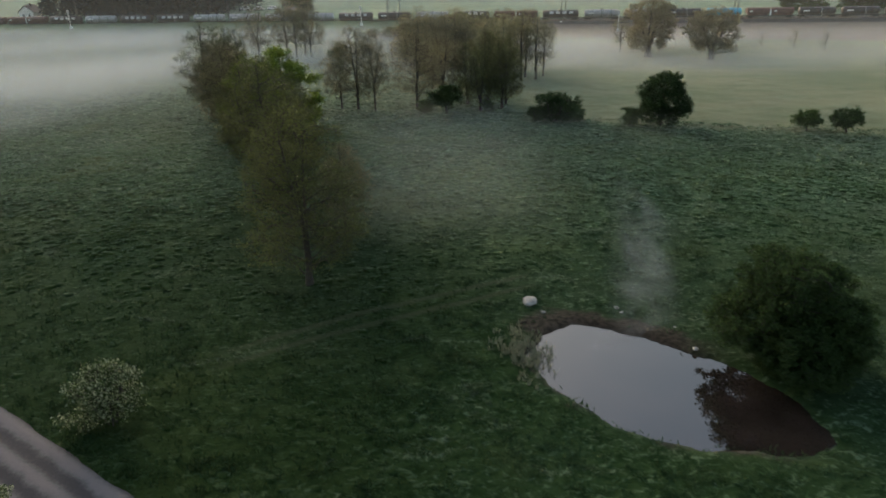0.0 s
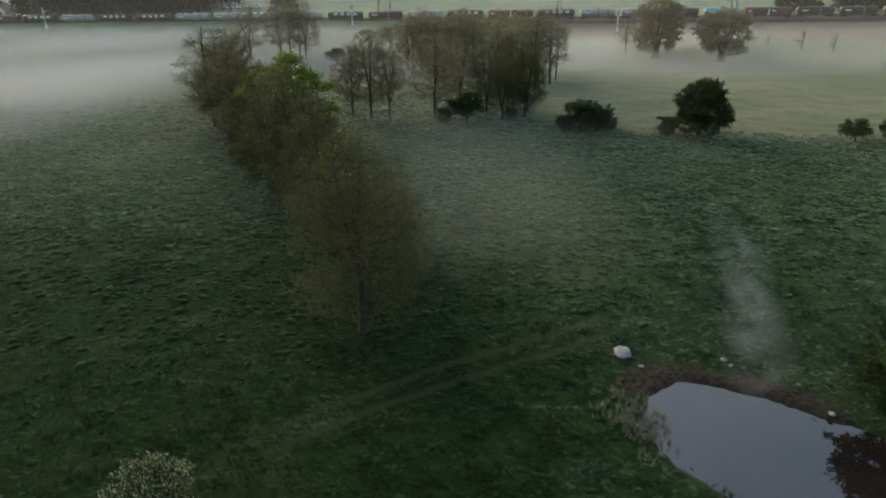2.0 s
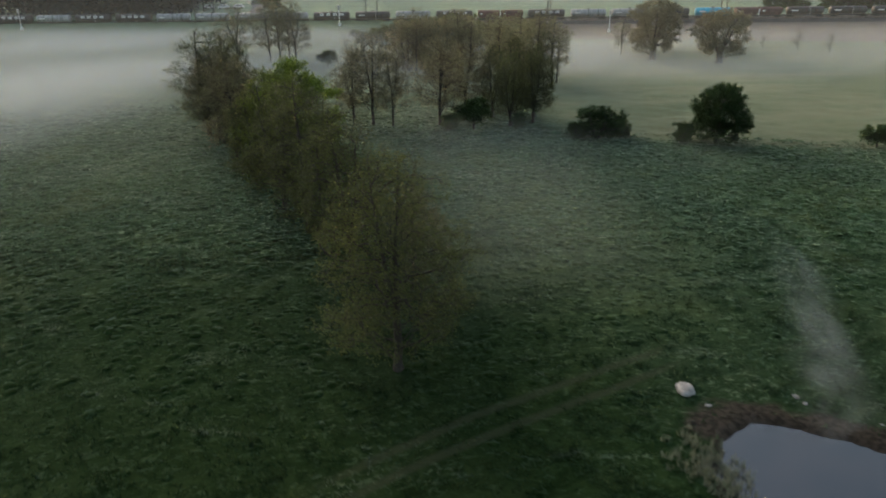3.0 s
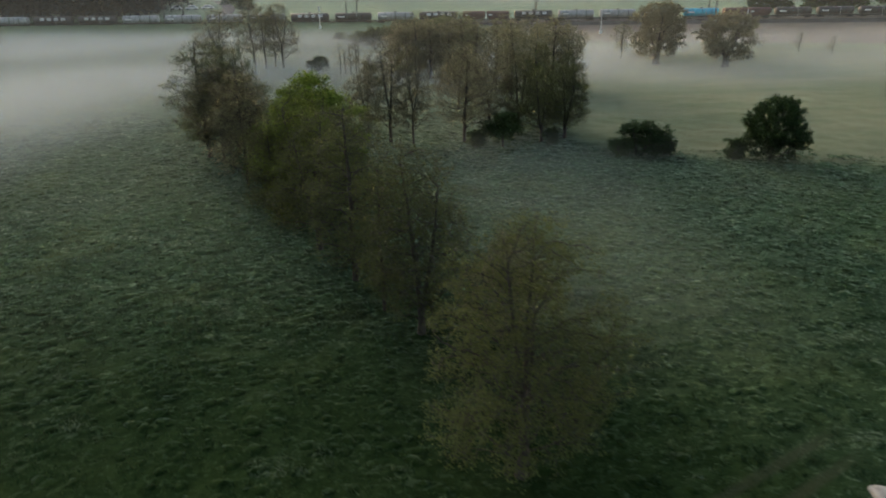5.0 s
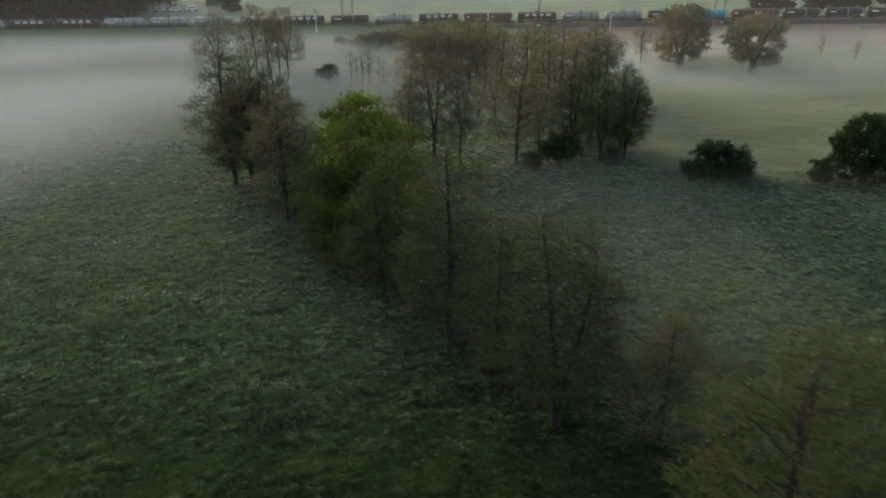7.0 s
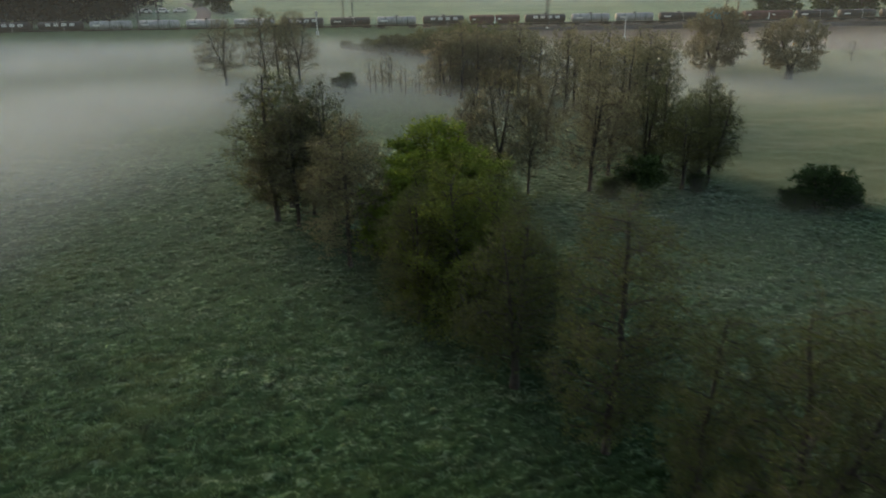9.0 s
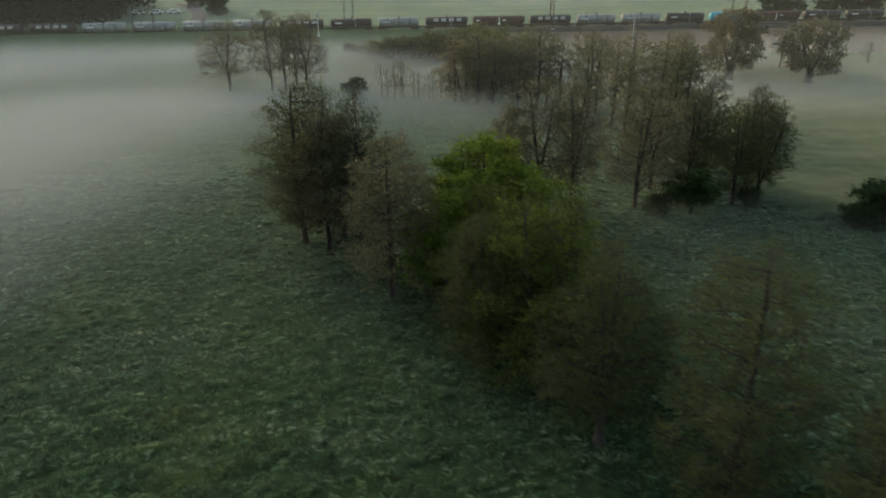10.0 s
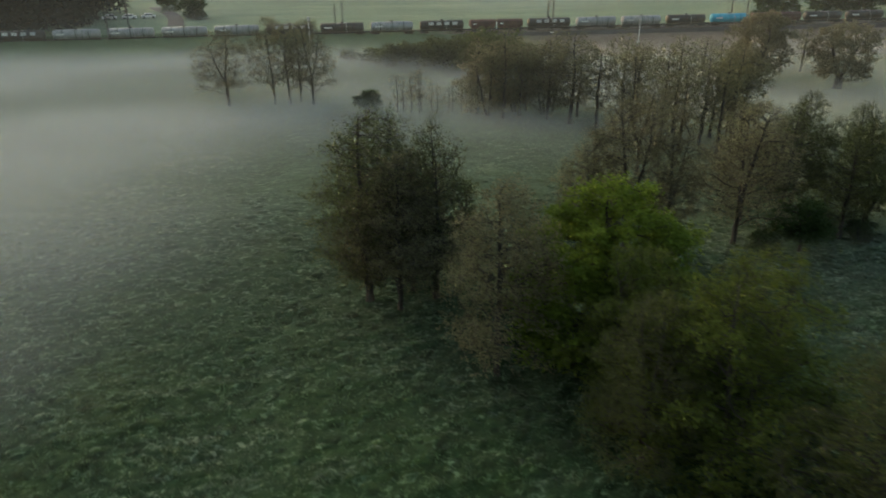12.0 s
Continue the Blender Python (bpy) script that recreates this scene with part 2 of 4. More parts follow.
def make_tree(name, seed, height, radius, base, stems, count, twigs, leaves, size, bark, leaf, label, category="tree",
              profile="egg", trunk=0.16, fork=0.0, splay=0.25, clumps=70, loose=0.45, hollow=0.45, rise=0.18, step=0.34, leader=0.9, twig=0.62):
    """A tree height high with its crown from base (a share of the height) up. One trunk parts at fork into the stems, limbs
    grow from them into the crown, and twigs with leaves spring from every thin limb."""
    rng = np.random.default_rng(seed)
    points = crown_points(rng, height, radius, base, profile, count, clumps, loose, hollow)
    lines, foot = [], -1
    if fork > 0:
        k = max(3, int(fork * height / 0.5))
        low = np.linspace(0, 1, k)[:, None] * np.array([[0, 0, fork * height]])
        low[:, :2] += np.cumsum(rng.normal(size=(k, 2)) * 0.035, axis=0)
        low[0, 2] = -0.3
        lines.append((low, -1))
        foot = k - 1
    for s in range(stems):
        ang = 2 * math.pi * s / stems + rng.uniform(0, 1.2)
        h = height * leader * (1 if s == 0 else rng.uniform(0.72, 0.98))
        k = max(5, int((h - fork * height) / 0.5))
        u = np.linspace(0, 1, k)
        out = (splay * radius * rng.uniform(0.6, 1.2) * u ** 0.8) if stems > 1 else 0.05 * radius * np.sin(u * 3 + ang)
        at = lines[0][0][-1] if fork > 0 else np.array([math.cos(ang) * trunk * 1.3, math.sin(ang) * trunk * 1.3, -0.3]) * (1 if stems > 1 else 0) + np.array([0, 0, 0 if stems > 1 else -0.3])
        line = np.stack([at[0] + out * math.cos(ang), at[1] + out * math.sin(ang), at[2] + (h - at[2]) * u], -1)
        line[1:, :2] += np.cumsum(rng.normal(size=(k - 1, 2)) * 0.035, axis=0)
        lines.append((line[1:] if fork > 0 else line, foot))
    place, parent = grow(rng, points, lines, step, step * 1.15, rise)
    n = len(place)
    kids = [[] for _ in range(n)]
    for i, p in enumerate(parent):
        if p >= 0:
            kids[p].append(i)
    # limbs thicken towards the foot as the tips above them add up
    order = sorted(range(n), key=lambda i: -i)
    tips = np.zeros(n)
    for i in order:
        tips[i] = max(1.0, tips[i])
        if parent[i] >= 0:
            tips[parent[i]] += tips[i]
    roots = [i for i in range(n) if parent[i] < 0]
    thin = 0.016
    power = math.log(trunk / thin) / math.log(max(tips[i] for i in roots))
    rad = thin * tips ** power
    wood, starts = Tubes(), [(i, -1) for i in roots]
    while starts:
        i, before = starts.pop()
        line = [before] if before >= 0 else []
        while True:
            line.append(i)
            if not kids[i]:
                break
            main = max(kids[i], key=lambda c: tips[c])
            starts += [(c, i) for c in kids[i] if c != main]
            i = main
        if len(line) > 1:
            r = rad[line].copy()
            if before >= 0:
                r[0] = min(r[0], r[1] * 1.25)
            else:
                r[0] *= 1.5
            r[-1] *= 0.5
            wood.add(place[line], r, 7 if r[0] > 0.09 else 4 if r[0] > 0.03 else 3)
    spots = []
    for i in range(n):
        if tips[i] > 5 or parent[i] < 0 or place[i][2] < 0.03 * height:
            continue
        d = place[i] - place[parent[i]]
        d /= np.linalg.norm(d) + 1e-6
        for _ in range(twigs):
            way = d * 0.8 + rng.normal(size=3) * np.array([0.8, 0.8, 0.5]) + np.array([0, 0, 0.12])
            way /= np.linalg.norm(way)
            end = place[i] + way * twig * rng.uniform(0.5, 1.3)
            wood.ribbon(np.array([place[i], end]), 0.007)
            for u in rng.uniform(0.25, 1.1, leaves):
                spots.append(place[i] + (end - place[i]) * u + rng.normal(size=3) * size * 0.8)
    tree = tagged(new(name), label, category)
    part_me("trunk", wood.mesh("trunk", bark), tree, "dark tapered trunk with forking limbs")
    if len(spots):
        part_me("crown", leaves_mesh("crown", np.array(spots), size, rng, leaf), tree, "loose crown of small leaves")
    return tree


def stand(ob, x, y, scale=1.0, turn=0.0, wide=1.0, sink=0.05):
    """The pose of a thing on the land."""
    return pose(x, y, put_z(x, y) - sink, 0, 0, turn) @ Matrix.Diagonal((scale * wide, scale * wide, scale, 1))

# ---------------------------------------------------------------- materials
# the ground: rough meadow, smoother pasture behind the hedge, a ploughed field, pale fields beyond the railway
gm = Mat("meadow_ground", 1.0, 0, 0.0)
gx, gy, gz = gm.xyz()
gpos = gm.pos()
n_big, n_mid, n_fine = gm.noise(gpos, 0.045, 3), gm.noise(gm.pos((0.8, 1.3, 1)), 0.55, 5, 0.6), gm.noise(gpos, 3.2, 4, 0.65)
# pale dewy crests, dark hollows: tussock light and shade put into the colour
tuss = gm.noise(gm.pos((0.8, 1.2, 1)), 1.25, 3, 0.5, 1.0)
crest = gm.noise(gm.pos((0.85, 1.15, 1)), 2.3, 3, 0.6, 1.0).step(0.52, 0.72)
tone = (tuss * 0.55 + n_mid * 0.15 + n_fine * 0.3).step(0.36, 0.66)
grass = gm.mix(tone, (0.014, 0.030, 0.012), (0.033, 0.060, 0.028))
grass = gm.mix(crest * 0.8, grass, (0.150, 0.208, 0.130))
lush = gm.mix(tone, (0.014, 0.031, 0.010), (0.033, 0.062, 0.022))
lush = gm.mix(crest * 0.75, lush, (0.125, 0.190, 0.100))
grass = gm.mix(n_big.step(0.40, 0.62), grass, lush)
# shade over the near meadow put into the colour: grass darkens at lower y
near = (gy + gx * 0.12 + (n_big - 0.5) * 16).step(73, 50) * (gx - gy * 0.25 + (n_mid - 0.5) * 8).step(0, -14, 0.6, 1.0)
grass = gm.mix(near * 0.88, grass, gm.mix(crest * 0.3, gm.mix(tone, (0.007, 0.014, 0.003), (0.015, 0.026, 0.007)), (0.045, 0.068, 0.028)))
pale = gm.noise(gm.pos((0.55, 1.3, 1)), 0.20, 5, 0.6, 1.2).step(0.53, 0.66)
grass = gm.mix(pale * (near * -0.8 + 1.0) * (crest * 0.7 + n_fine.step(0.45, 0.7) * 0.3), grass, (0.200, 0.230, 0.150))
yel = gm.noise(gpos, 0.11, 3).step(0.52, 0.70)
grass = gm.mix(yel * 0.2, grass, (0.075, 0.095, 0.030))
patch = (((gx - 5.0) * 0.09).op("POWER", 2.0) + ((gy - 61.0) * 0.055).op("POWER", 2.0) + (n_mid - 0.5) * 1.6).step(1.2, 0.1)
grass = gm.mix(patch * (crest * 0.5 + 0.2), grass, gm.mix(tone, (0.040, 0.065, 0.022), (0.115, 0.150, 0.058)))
past = gm.mix((n_big * 0.5 + gm.noise(gm.pos((0.3, 1.6, 1)), 0.12, 4) * 0.5).step(0.4, 0.6), (0.074, 0.090, 0.043), (0.108, 0.114, 0.064))
edge = gy + gx * 0.28 + n_mid * 5.0
pmask = edge.step(97.5, 101.0) * gx.step(8, 16)
col = gm.mix(pmask, grass, past)
plough = gm.mix(gm.noise(gm.pos((0.2, 2.0, 1)), 0.5, 4).step(0.35, 0.65), (0.070, 0.045, 0.040), (0.11, 0.075, 0.065))
pl = (gy + gx * 0.26 + n_mid * 2.0).step(214, 217) * gx.step(20, 40)
col = gm.mix(pl, col, plough)
farf = gm.mix(gm.noise(gm.pos((0.06, 0.6, 1)), 0.2, 4).step(0.35, 0.65), (0.105, 0.150, 0.100), (0.150, 0.190, 0.130))
col = gm.mix((gy + gx * 0.115).step(252, 256), col, farf)
# mud round the pond, most on its far bank
pu = (gx - POND.x) * math.cos(POND_TURN) + (gy - POND.y) * math.sin(POND_TURN)
pv = (gy - POND.y) * math.cos(POND_TURN) - (gx - POND.x) * math.sin(POND_TURN)
rr = (pu * (1 / POND_A)).op("POWER", 2.0) + (pv * (1 / POND_B)).op("POWER", 2.0)
mudf = (rr + (n_mid - 0.5) * 1.6 - pv.step(-1, 3) * 0.7).step(1.3, 0.9)
mud = gm.mix(n_fine.step(0.35, 0.65), (0.020, 0.016, 0.012), (0.050, 0.040, 0.031))
col = gm.mix(mudf * gx.step(17, 13.5), col, mud)
# a pair of old wheel ruts
rut_d = (gx + 3.4) * -0.467 + (gy - 40.5) * 0.884 + (gx * 0.23).op("SINE") * 0.35
ruts = (rut_d.op("ABSOLUTE") - 0.8).op("ABSOLUTE").step(0.42, 0.12) * gx.step(-15, -10) * gx.step(8, 4)
col = gm.mix(ruts * 0.75, col, (0.030, 0.034, 0.018))
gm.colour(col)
gm.b.inputs["Sheen Weight"].default_value = 0.14
gm.b.inputs["Sheen Roughness"].default_value = 0.35
gm.b.inputs["Sheen Tint"].default_value = (0.72, 0.88, 0.74, 1)
gm.bump(n_fine * 0.7 + tuss * 0.8 + crest * 0.5, 0.32, 0.2)
MEADOW = gm.m

bl = Mat("grass_blades", 0.8, 0, 0.05)
bpos = bl.pos()
btuss = bl.noise(bl.pos((0.75, 1.25, 1)), 0.95, 3, 0.5, 0.8).step(0.35, 0.65)
btone = (bl.island() * 0.4 + btuss * 0.6).step(0.1, 0.95)
bcol = bl.mix(btone, (0.022, 0.050, 0.022), (0.095, 0.150, 0.082))
bcol = bl.mix(bl.noise(bpos, 0.045, 3).step(0.40, 0.62) * 0.6, bcol, bl.mix(btone, (0.026, 0.058, 0.020), (0.085, 0.150, 0.062)))
bcol = bl.mix(bl.noise(bpos, 0.11, 3).step(0.52, 0.70) * 0.4, bcol, (0.12, 0.125, 0.045))
bx, by, bz = bl.xyz()
# the same near shade painted into the blades' colour
bnear_shade = (by + bx * 0.12 + (bl.noise(bpos, 0.045, 3) - 0.5) * 16).step(73, 50) * (bx - by * 0.25).step(0, -14, 0.6, 1.0)
bcol = bl.mix(bnear_shade * 0.88, bcol, bl.mix(btone, (0.008, 0.019, 0.005), (0.023, 0.044, 0.013)))
bcol = bl.mix(bl.noise(bl.pos((0.55, 1.3, 1)), 0.20, 5, 0.6, 1.2).step(0.56, 0.68) * 0.55, bcol, (0.15, 0.175, 0.125))
bl.colour(bcol)
btr = bl.t.nodes.new("ShaderNodeBsdfTranslucent")
bl.t.links.new(bcol.s, btr.inputs[0])
bms = bl.t.nodes.new("ShaderNodeMixShader")
bms.inputs[0].default_value = 0.4
bl.t.links.new(bl.b.outputs[0], bms.inputs[1])
bl.t.links.new(btr.outputs[0], bms.inputs[2])
bl.t.links.new(bms.outputs[0], bl.t.nodes["Material Output"].inputs[0])
BLADES = bl.m

BARK = worn("alder_bark", (0.026, 0.022, 0.019), (0.058, 0.050, 0.043), 3.0, 0.9)
BARK_OLD = worn("willow_bark", (0.040, 0.034, 0.027), (0.085, 0.072, 0.058), 2.0, 0.9)
LEAF_ALDER = leafy("alder_leaf", (0.062, 0.074, 0.026), (0.112, 0.13, 0.044))
LEAF_BROWN = leafy("budding_leaf", (0.142, 0.134, 0.074), (0.248, 0.236, 0.128))
LEAF_MAPLE = leafy("maple_leaf", (0.07, 0.11, 0.014), (0.2, 0.27, 0.038))
LEAF_OLIVE = leafy("olive_leaf", (0.056, 0.076, 0.016), (0.128, 0.164, 0.033))
LEAF_DARK = leafy("hawthorn_leaf", (0.024, 0.046, 0.015), (0.06, 0.094, 0.03))
LEAF_WILLOW = leafy("willow_leaf", (0.19, 0.174, 0.112), (0.34, 0.304, 0.182))
LEAF_PALE = leafy("blossom_leaf", (0.04, 0.066, 0.018), (0.36, 0.4, 0.26), specks=True)
SEDGE = leafy("sedge_blade", (0.10, 0.115, 0.07), (0.24, 0.25, 0.18))
LEAF_FIR = leafy("fir_needle", (0.008, 0.013, 0.013), (0.018, 0.026, 0.024), 0.7, 0.05)

tm = Mat("track_gravel", 0.95, 0, 0.1)
tgx, tgy, tgz = tm.xyz()
across = tgx * 0.5859 + tgy * 0.8104
t_fine, t_mid = tm.noise(tm.pos(), 6.0, 4), tm.noise(tm.pos(), 0.7, 4)
lines = (across * 4.6 + t_mid * 2.2).op("SINE") * 0.5 + 0.5
tcol = tm.mix((lines * 0.45 + t_fine * 0.35 + t_mid * 0.3).step(0.3, 0.8), (0.036, 0.036, 0.040), (0.112, 0.106, 0.110))
tm.colour(tcol)
tm.bump(t_fine * 0.5 + lines * 0.5, 0.6, 0.06)
GRAVEL = tm.m
BALLAST = worn("railway_ballast", (0.028, 0.024, 0.023), (0.062, 0.053, 0.050), 0.8, 0.95, 0, 0.6)
STEEL = worn("rail_steel", (0.10, 0.075, 0.06), (0.22, 0.19, 0.17), 1.0, 0.45, 0.8)
DARK_IRON = worn("black_underframe", (0.012, 0.012, 0.013), (0.035, 0.032, 0.030), 1.5, 0.7)
TANK_GREY = worn("grey_tank_paint", (0.20, 0.21, 0.215), (0.36, 0.37, 0.375), 0.7, 0.45)
TANK_BLACK = worn("black_tank_paint", (0.020, 0.020, 0.022), (0.050, 0.046, 0.044), 0.7, 0.5)
TANK_BLUE = worn("blue_tank_paint", (0.03, 0.30, 0.46), (0.06, 0.42, 0.58), 0.7, 0.45)
RUST_RED = worn("oxide_wagon_paint", (0.055, 0.026, 0.024), (0.11, 0.050, 0.042), 0.7, 0.7)
GREEN_GREY = worn("slate_tank_paint", (0.075, 0.095, 0.10), (0.13, 0.155, 0.16), 0.7, 0.5)
WHITE = worn("white_marking", (0.60, 0.60, 0.60), (0.78, 0.78, 0.78), 1.5, 0.6)
MAST_GREY = worn("galvanised_mast", (0.28, 0.28, 0.29), (0.45, 0.45, 0.46), 1.5, 0.5, 0.4)
MAST_DARK = worn("weathered_mast", (0.035, 0.032, 0.030), (0.07, 0.065, 0.06), 1.5, 0.7)
STONE = worn("pale_boulder", (0.20, 0.185, 0.165), (0.36, 0.34, 0.31), 2.0, 0.9, 0, 0.7, 0.06)
PLASTER = worn("white_plaster", (0.60, 0.59, 0.57), (0.78, 0.77, 0.75), 0.5, 0.9)
TILE = worn("dark_roof_tile", (0.045, 0.035, 0.033), (0.09, 0.07, 0.065), 1.2, 0.8)
PANE = worn("dark_pane", (0.02, 0.025, 0.03), (0.035, 0.04, 0.045), 1.0, 0.15)

# pond water: brown and murky below, with the sky in its surface
wm = Mat("pond_water", 0.03, 0, 0.5)
wm.colour(wm.mix(wm.noise(wm.pos(), 0.35, 3).step(0.35, 0.65), (0.010, 0.008, 0.007), (0.020, 0.015, 0.013)))
wm.b.inputs["IOR"].default_value = 1.95
wm.bump(wm.noise(wm.pos(), 2.2, 2), 0.02, 0.03)
WATER = wm.m


def mist_material(name, kind):
    m = Mat(name)
    x, y, z = m.xyz()
    if kind in ("bank", "curtain"):
        streak = m.noise(m.pos((0.25, 1.0, 0.1)), 0.045, 3, 0.5, 0.4)
        wisp = m.noise(m.pos((0.5, 1.0, 0.1)), 0.020, 3, 0.5, 0.8)
    if kind == "bank":
        n = (streak * 0.65 + wisp * 0.35).step(0.34, 0.66)
        left = (y - x * 1.5 + (wisp - 0.5) * 34).step(160, 224) * (y + x * 0.1 + (wisp - 0.5) * 16).step(222, 204) * x.step(2, -30)
        middle = y.step(110, 155) * y.step(215, 180) * 0.55
        right = (y - x * 0.85 + (wisp - 0.5) * 12).step(106, 132) * (y + x * 0.26).step(207, 190) * x.step(5, 30)
        beyond = y.step(250, 300) * 0.30
        dens = (left * 0.92).op("MAXIMUM", right * 0.9).op("MAXIMUM", middle).op("MAXIMUM", beyond) * (n * 0.65 + 0.35)
        alpha = dens * 0.145
    elif kind == "curtain":
        n = (streak * 0.5 + wisp * 0.5).step(0.36, 0.62)
        low_z = z - y.step(108, 165) * -2.2
        shape = low_z.step(3.2, 0.5) * low_z.step(-0.1, 0.4)
        bank = (y - x * 1.5 + (wisp - 0.5) * 24).step(168, 234) * x.step(2, -30) * 0.056
        right = (y - x * 0.85).step(108, 136) * x.step(5, 30) * 0.032
        near = (y - x * 0.10).step(44, 96) * (x.step(-5, -45) * 0.005 + 0.019) * (wisp * 0.6 + 0.5)
        drift = x.step(-16, -2) * x.step(15, 4) * y.step(44, 62) * y.step(112, 92) * 0.034 * (wisp.step(0.3, 0.65) * 0.7 + 0.3)
        alpha = shape * (near + drift + (bank + right) * (n * 0.6 + 0.4)) * (y + x * 0.1).step(222, 200)
    elif kind == "air":
        n = m.noise(m.pos((1, 1, 1)), 0.02, 3)
        alpha = z.step(34, 4) * (n * 0.5 + 0.75) * 0.009
    else:
        g = m.t.nodes.new("ShaderNodeTexCoord")
        s = m.t.nodes.new("ShaderNodeSeparateXYZ")
        m.t.links.new(g.outputs["Object"], s.inputs[0])
        ox, oy = Sock(m.t, s.outputs[0]), Sock(m.t, s.outputs[1])
        r = (ox.op("POWER", 2.0) + oy.op("POWER", 2.0)).op("SQRT")
        n = m.noise(m.pos((1, 1, 0.4)), 0.5, 4, 0.6, 0.5)
        alpha = r.step(1.0, 0.0) * n.step(0.25, 0.75) * 0.12
    dif = m.node("ShaderNodeBsdfDiffuse")
    tintc = (0.83, 0.845, 0.83, 1) if kind in ("bank", "plume") else (0.80, 0.84, 0.83, 1)
    dif.inputs[0].default_value = tintc
    tl = m.node("ShaderNodeBsdfTranslucent")
    tl.inputs[0].default_value = tintc
    both = m.node("ShaderNodeMixShader")
    both.inputs[0].default_value = 0.4
    tp = m.node("ShaderNodeBsdfTransparent")
    mx = m.node("ShaderNodeMixShader")
    link = m.t.links.new
    link(dif.outputs[0], both.inputs[1])
    link(tl.outputs[0], both.inputs[2])
    link(alpha.s, mx.inputs[0])
    link(tp.outputs[0], mx.inputs[1])
    link(both.outputs[0], mx.inputs[2])
    link(mx.outputs[0], m.t.nodes["Material Output"].inputs[0])
    return m.m


MIST = mist_material("ground_mist", "bank")
AIR = mist_material("hazy_air", "air")
VEIL = mist_material("thin_mist", "curtain")
STEAM = mist_material("pond_steam", "plume")

# ---------------------------------------------------------------- ground
def spaced(a, b, step, far, grow=1.16):
    mid = list(np.arange(a, b + step * 0.5, step))
    up, d = [mid[-1]], step
    while up[-1] < far:
        d *= grow
        up.append(up[-1] + d)
    down, d = [mid[0]], step
    while down[-1] > -far:
        d *= grow
        down.append(down[-1] - d)
    return np.array(down[:0:-1] + mid + up[1:])


def sheet(name, xs, ys, lift, mat, bare=True):
    X, Y = np.meshgrid(xs, ys)
    v = np.stack([X, Y, (land(X, Y) if bare else slope(X, Y)) + lift], -1).reshape(-1, 3)
    nx, ny = len(xs), len(ys)
    i = (np.arange(ny - 1)[:, None] * nx + np.arange(nx - 1)[None]).ravel()
    q = np.stack([i, i + 1, i + nx + 1, i + nx], -1)
    return mesh_np(name, v, None, q, mat, True)


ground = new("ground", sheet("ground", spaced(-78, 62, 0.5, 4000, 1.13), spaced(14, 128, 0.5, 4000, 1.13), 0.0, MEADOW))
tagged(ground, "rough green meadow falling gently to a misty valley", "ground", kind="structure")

# pond surface
ang = np.linspace(0, 2 * math.pi, 97)[:-1]
rings = [np.array([[POND.x, POND.y, -0.22]])]
for k in (0.35, 0.7, 1.12):
    u, v = POND_A * k * np.cos(ang), POND_B * k * np.sin(ang)
    c, s = math.cos(POND_TURN), math.sin(POND_TURN)
    rings.append(np.stack([POND.x + u * c - v * s, POND.y + u * s + v * c, np.full(96, -0.22)], -1))
wv = np.concatenate(rings)
j = np.arange(96)
j2 = (j + 1) % 96
wt = np.stack([np.zeros(96, int), 1 + j, 1 + j2], -1)
wq = np.concatenate([np.stack([1 + j, 97 + j, 97 + j2, 1 + j2], -1), np.stack([97 + j, 193 + j, 193 + j2, 97 + j2], -1)])
water = tagged(new("water", mesh_np("water", wv, wt, wq, WATER, True)), "still brown pond mirroring the grey sky", "pond", kind="structure")

# farm track in the corner of the meadow
def road_strip():
    n, w = 60, 4.6
    a, b = np.array([-60.0, 57.9]), np.array([14.0, 4.4])
    d = (b - a) / np.linalg.norm(b - a)
    nrm = np.array([-d[1], d[0]])
    vs = []
    for i in range(n):
        p = a + (b - a) * i / (n - 1)
        for k in range(13):
            o = -w + w * k / 12 + (0.08 * math.sin(i * 1.9) + 0.06 * math.sin(i * 4.3) if k in (0, 12) else 0)
            q = p + nrm * o
            h = 0.07 - 0.05 * math.exp(-((k - 4) / 1.1) ** 2) - 0.05 * math.exp(-((k - 9) / 1.1) ** 2)
            vs.append((q[0], q[1], max(0.02, put_z(q[0], q[1])) + h + (-0.3 if k in (0, 12) else 0.06)))
    i = (np.arange(n - 1)[:, None] * 13 + np.arange(12)[None]).ravel()
    return mesh_np("road", vs, None, np.stack([i, i + 13, i + 14, i + 1], -1), GRAVEL, True)


road = tagged(new("road", road_strip()), "pale gravel farm track with worn wheel lines", "road", kind="structure")

# ---------------------------------------------------------------- railway
def follow(profile, x0, x1, step, mat, name):
    xs = np.arange(x0, x1 + 1, step)
    vs = []
    for x in xs:
        s = RAIL_SLOPE + 2 * RAIL_BEND * x
        nx, ny = -s / math.hypot(1, s), 1 / math.hypot(1, s)
        for o, z in profile:
            vs.append((x + nx * o, rail_y(x) + ny * o, z))
    k = len(profile)
    i = (np.arange(len(xs) - 1)[:, None] * k + np.arange(k - 1)[None]).ravel()
    return mesh_np(name, vs, None, np.stack([i, i + k, i + k + 1, i + 1], -1), mat)


bank = tagged(new("railway_embankment", follow([(-7.5, -3.4), (-4.0, RAIL_Z - 0.2), (8.2, RAIL_Z - 0.2), (11.5, -3.4)], -420, 420, 10, BALLAST, "railway_embankment")),
              "low brown ballast bank carrying two railway tracks", "embankment", kind="structure")
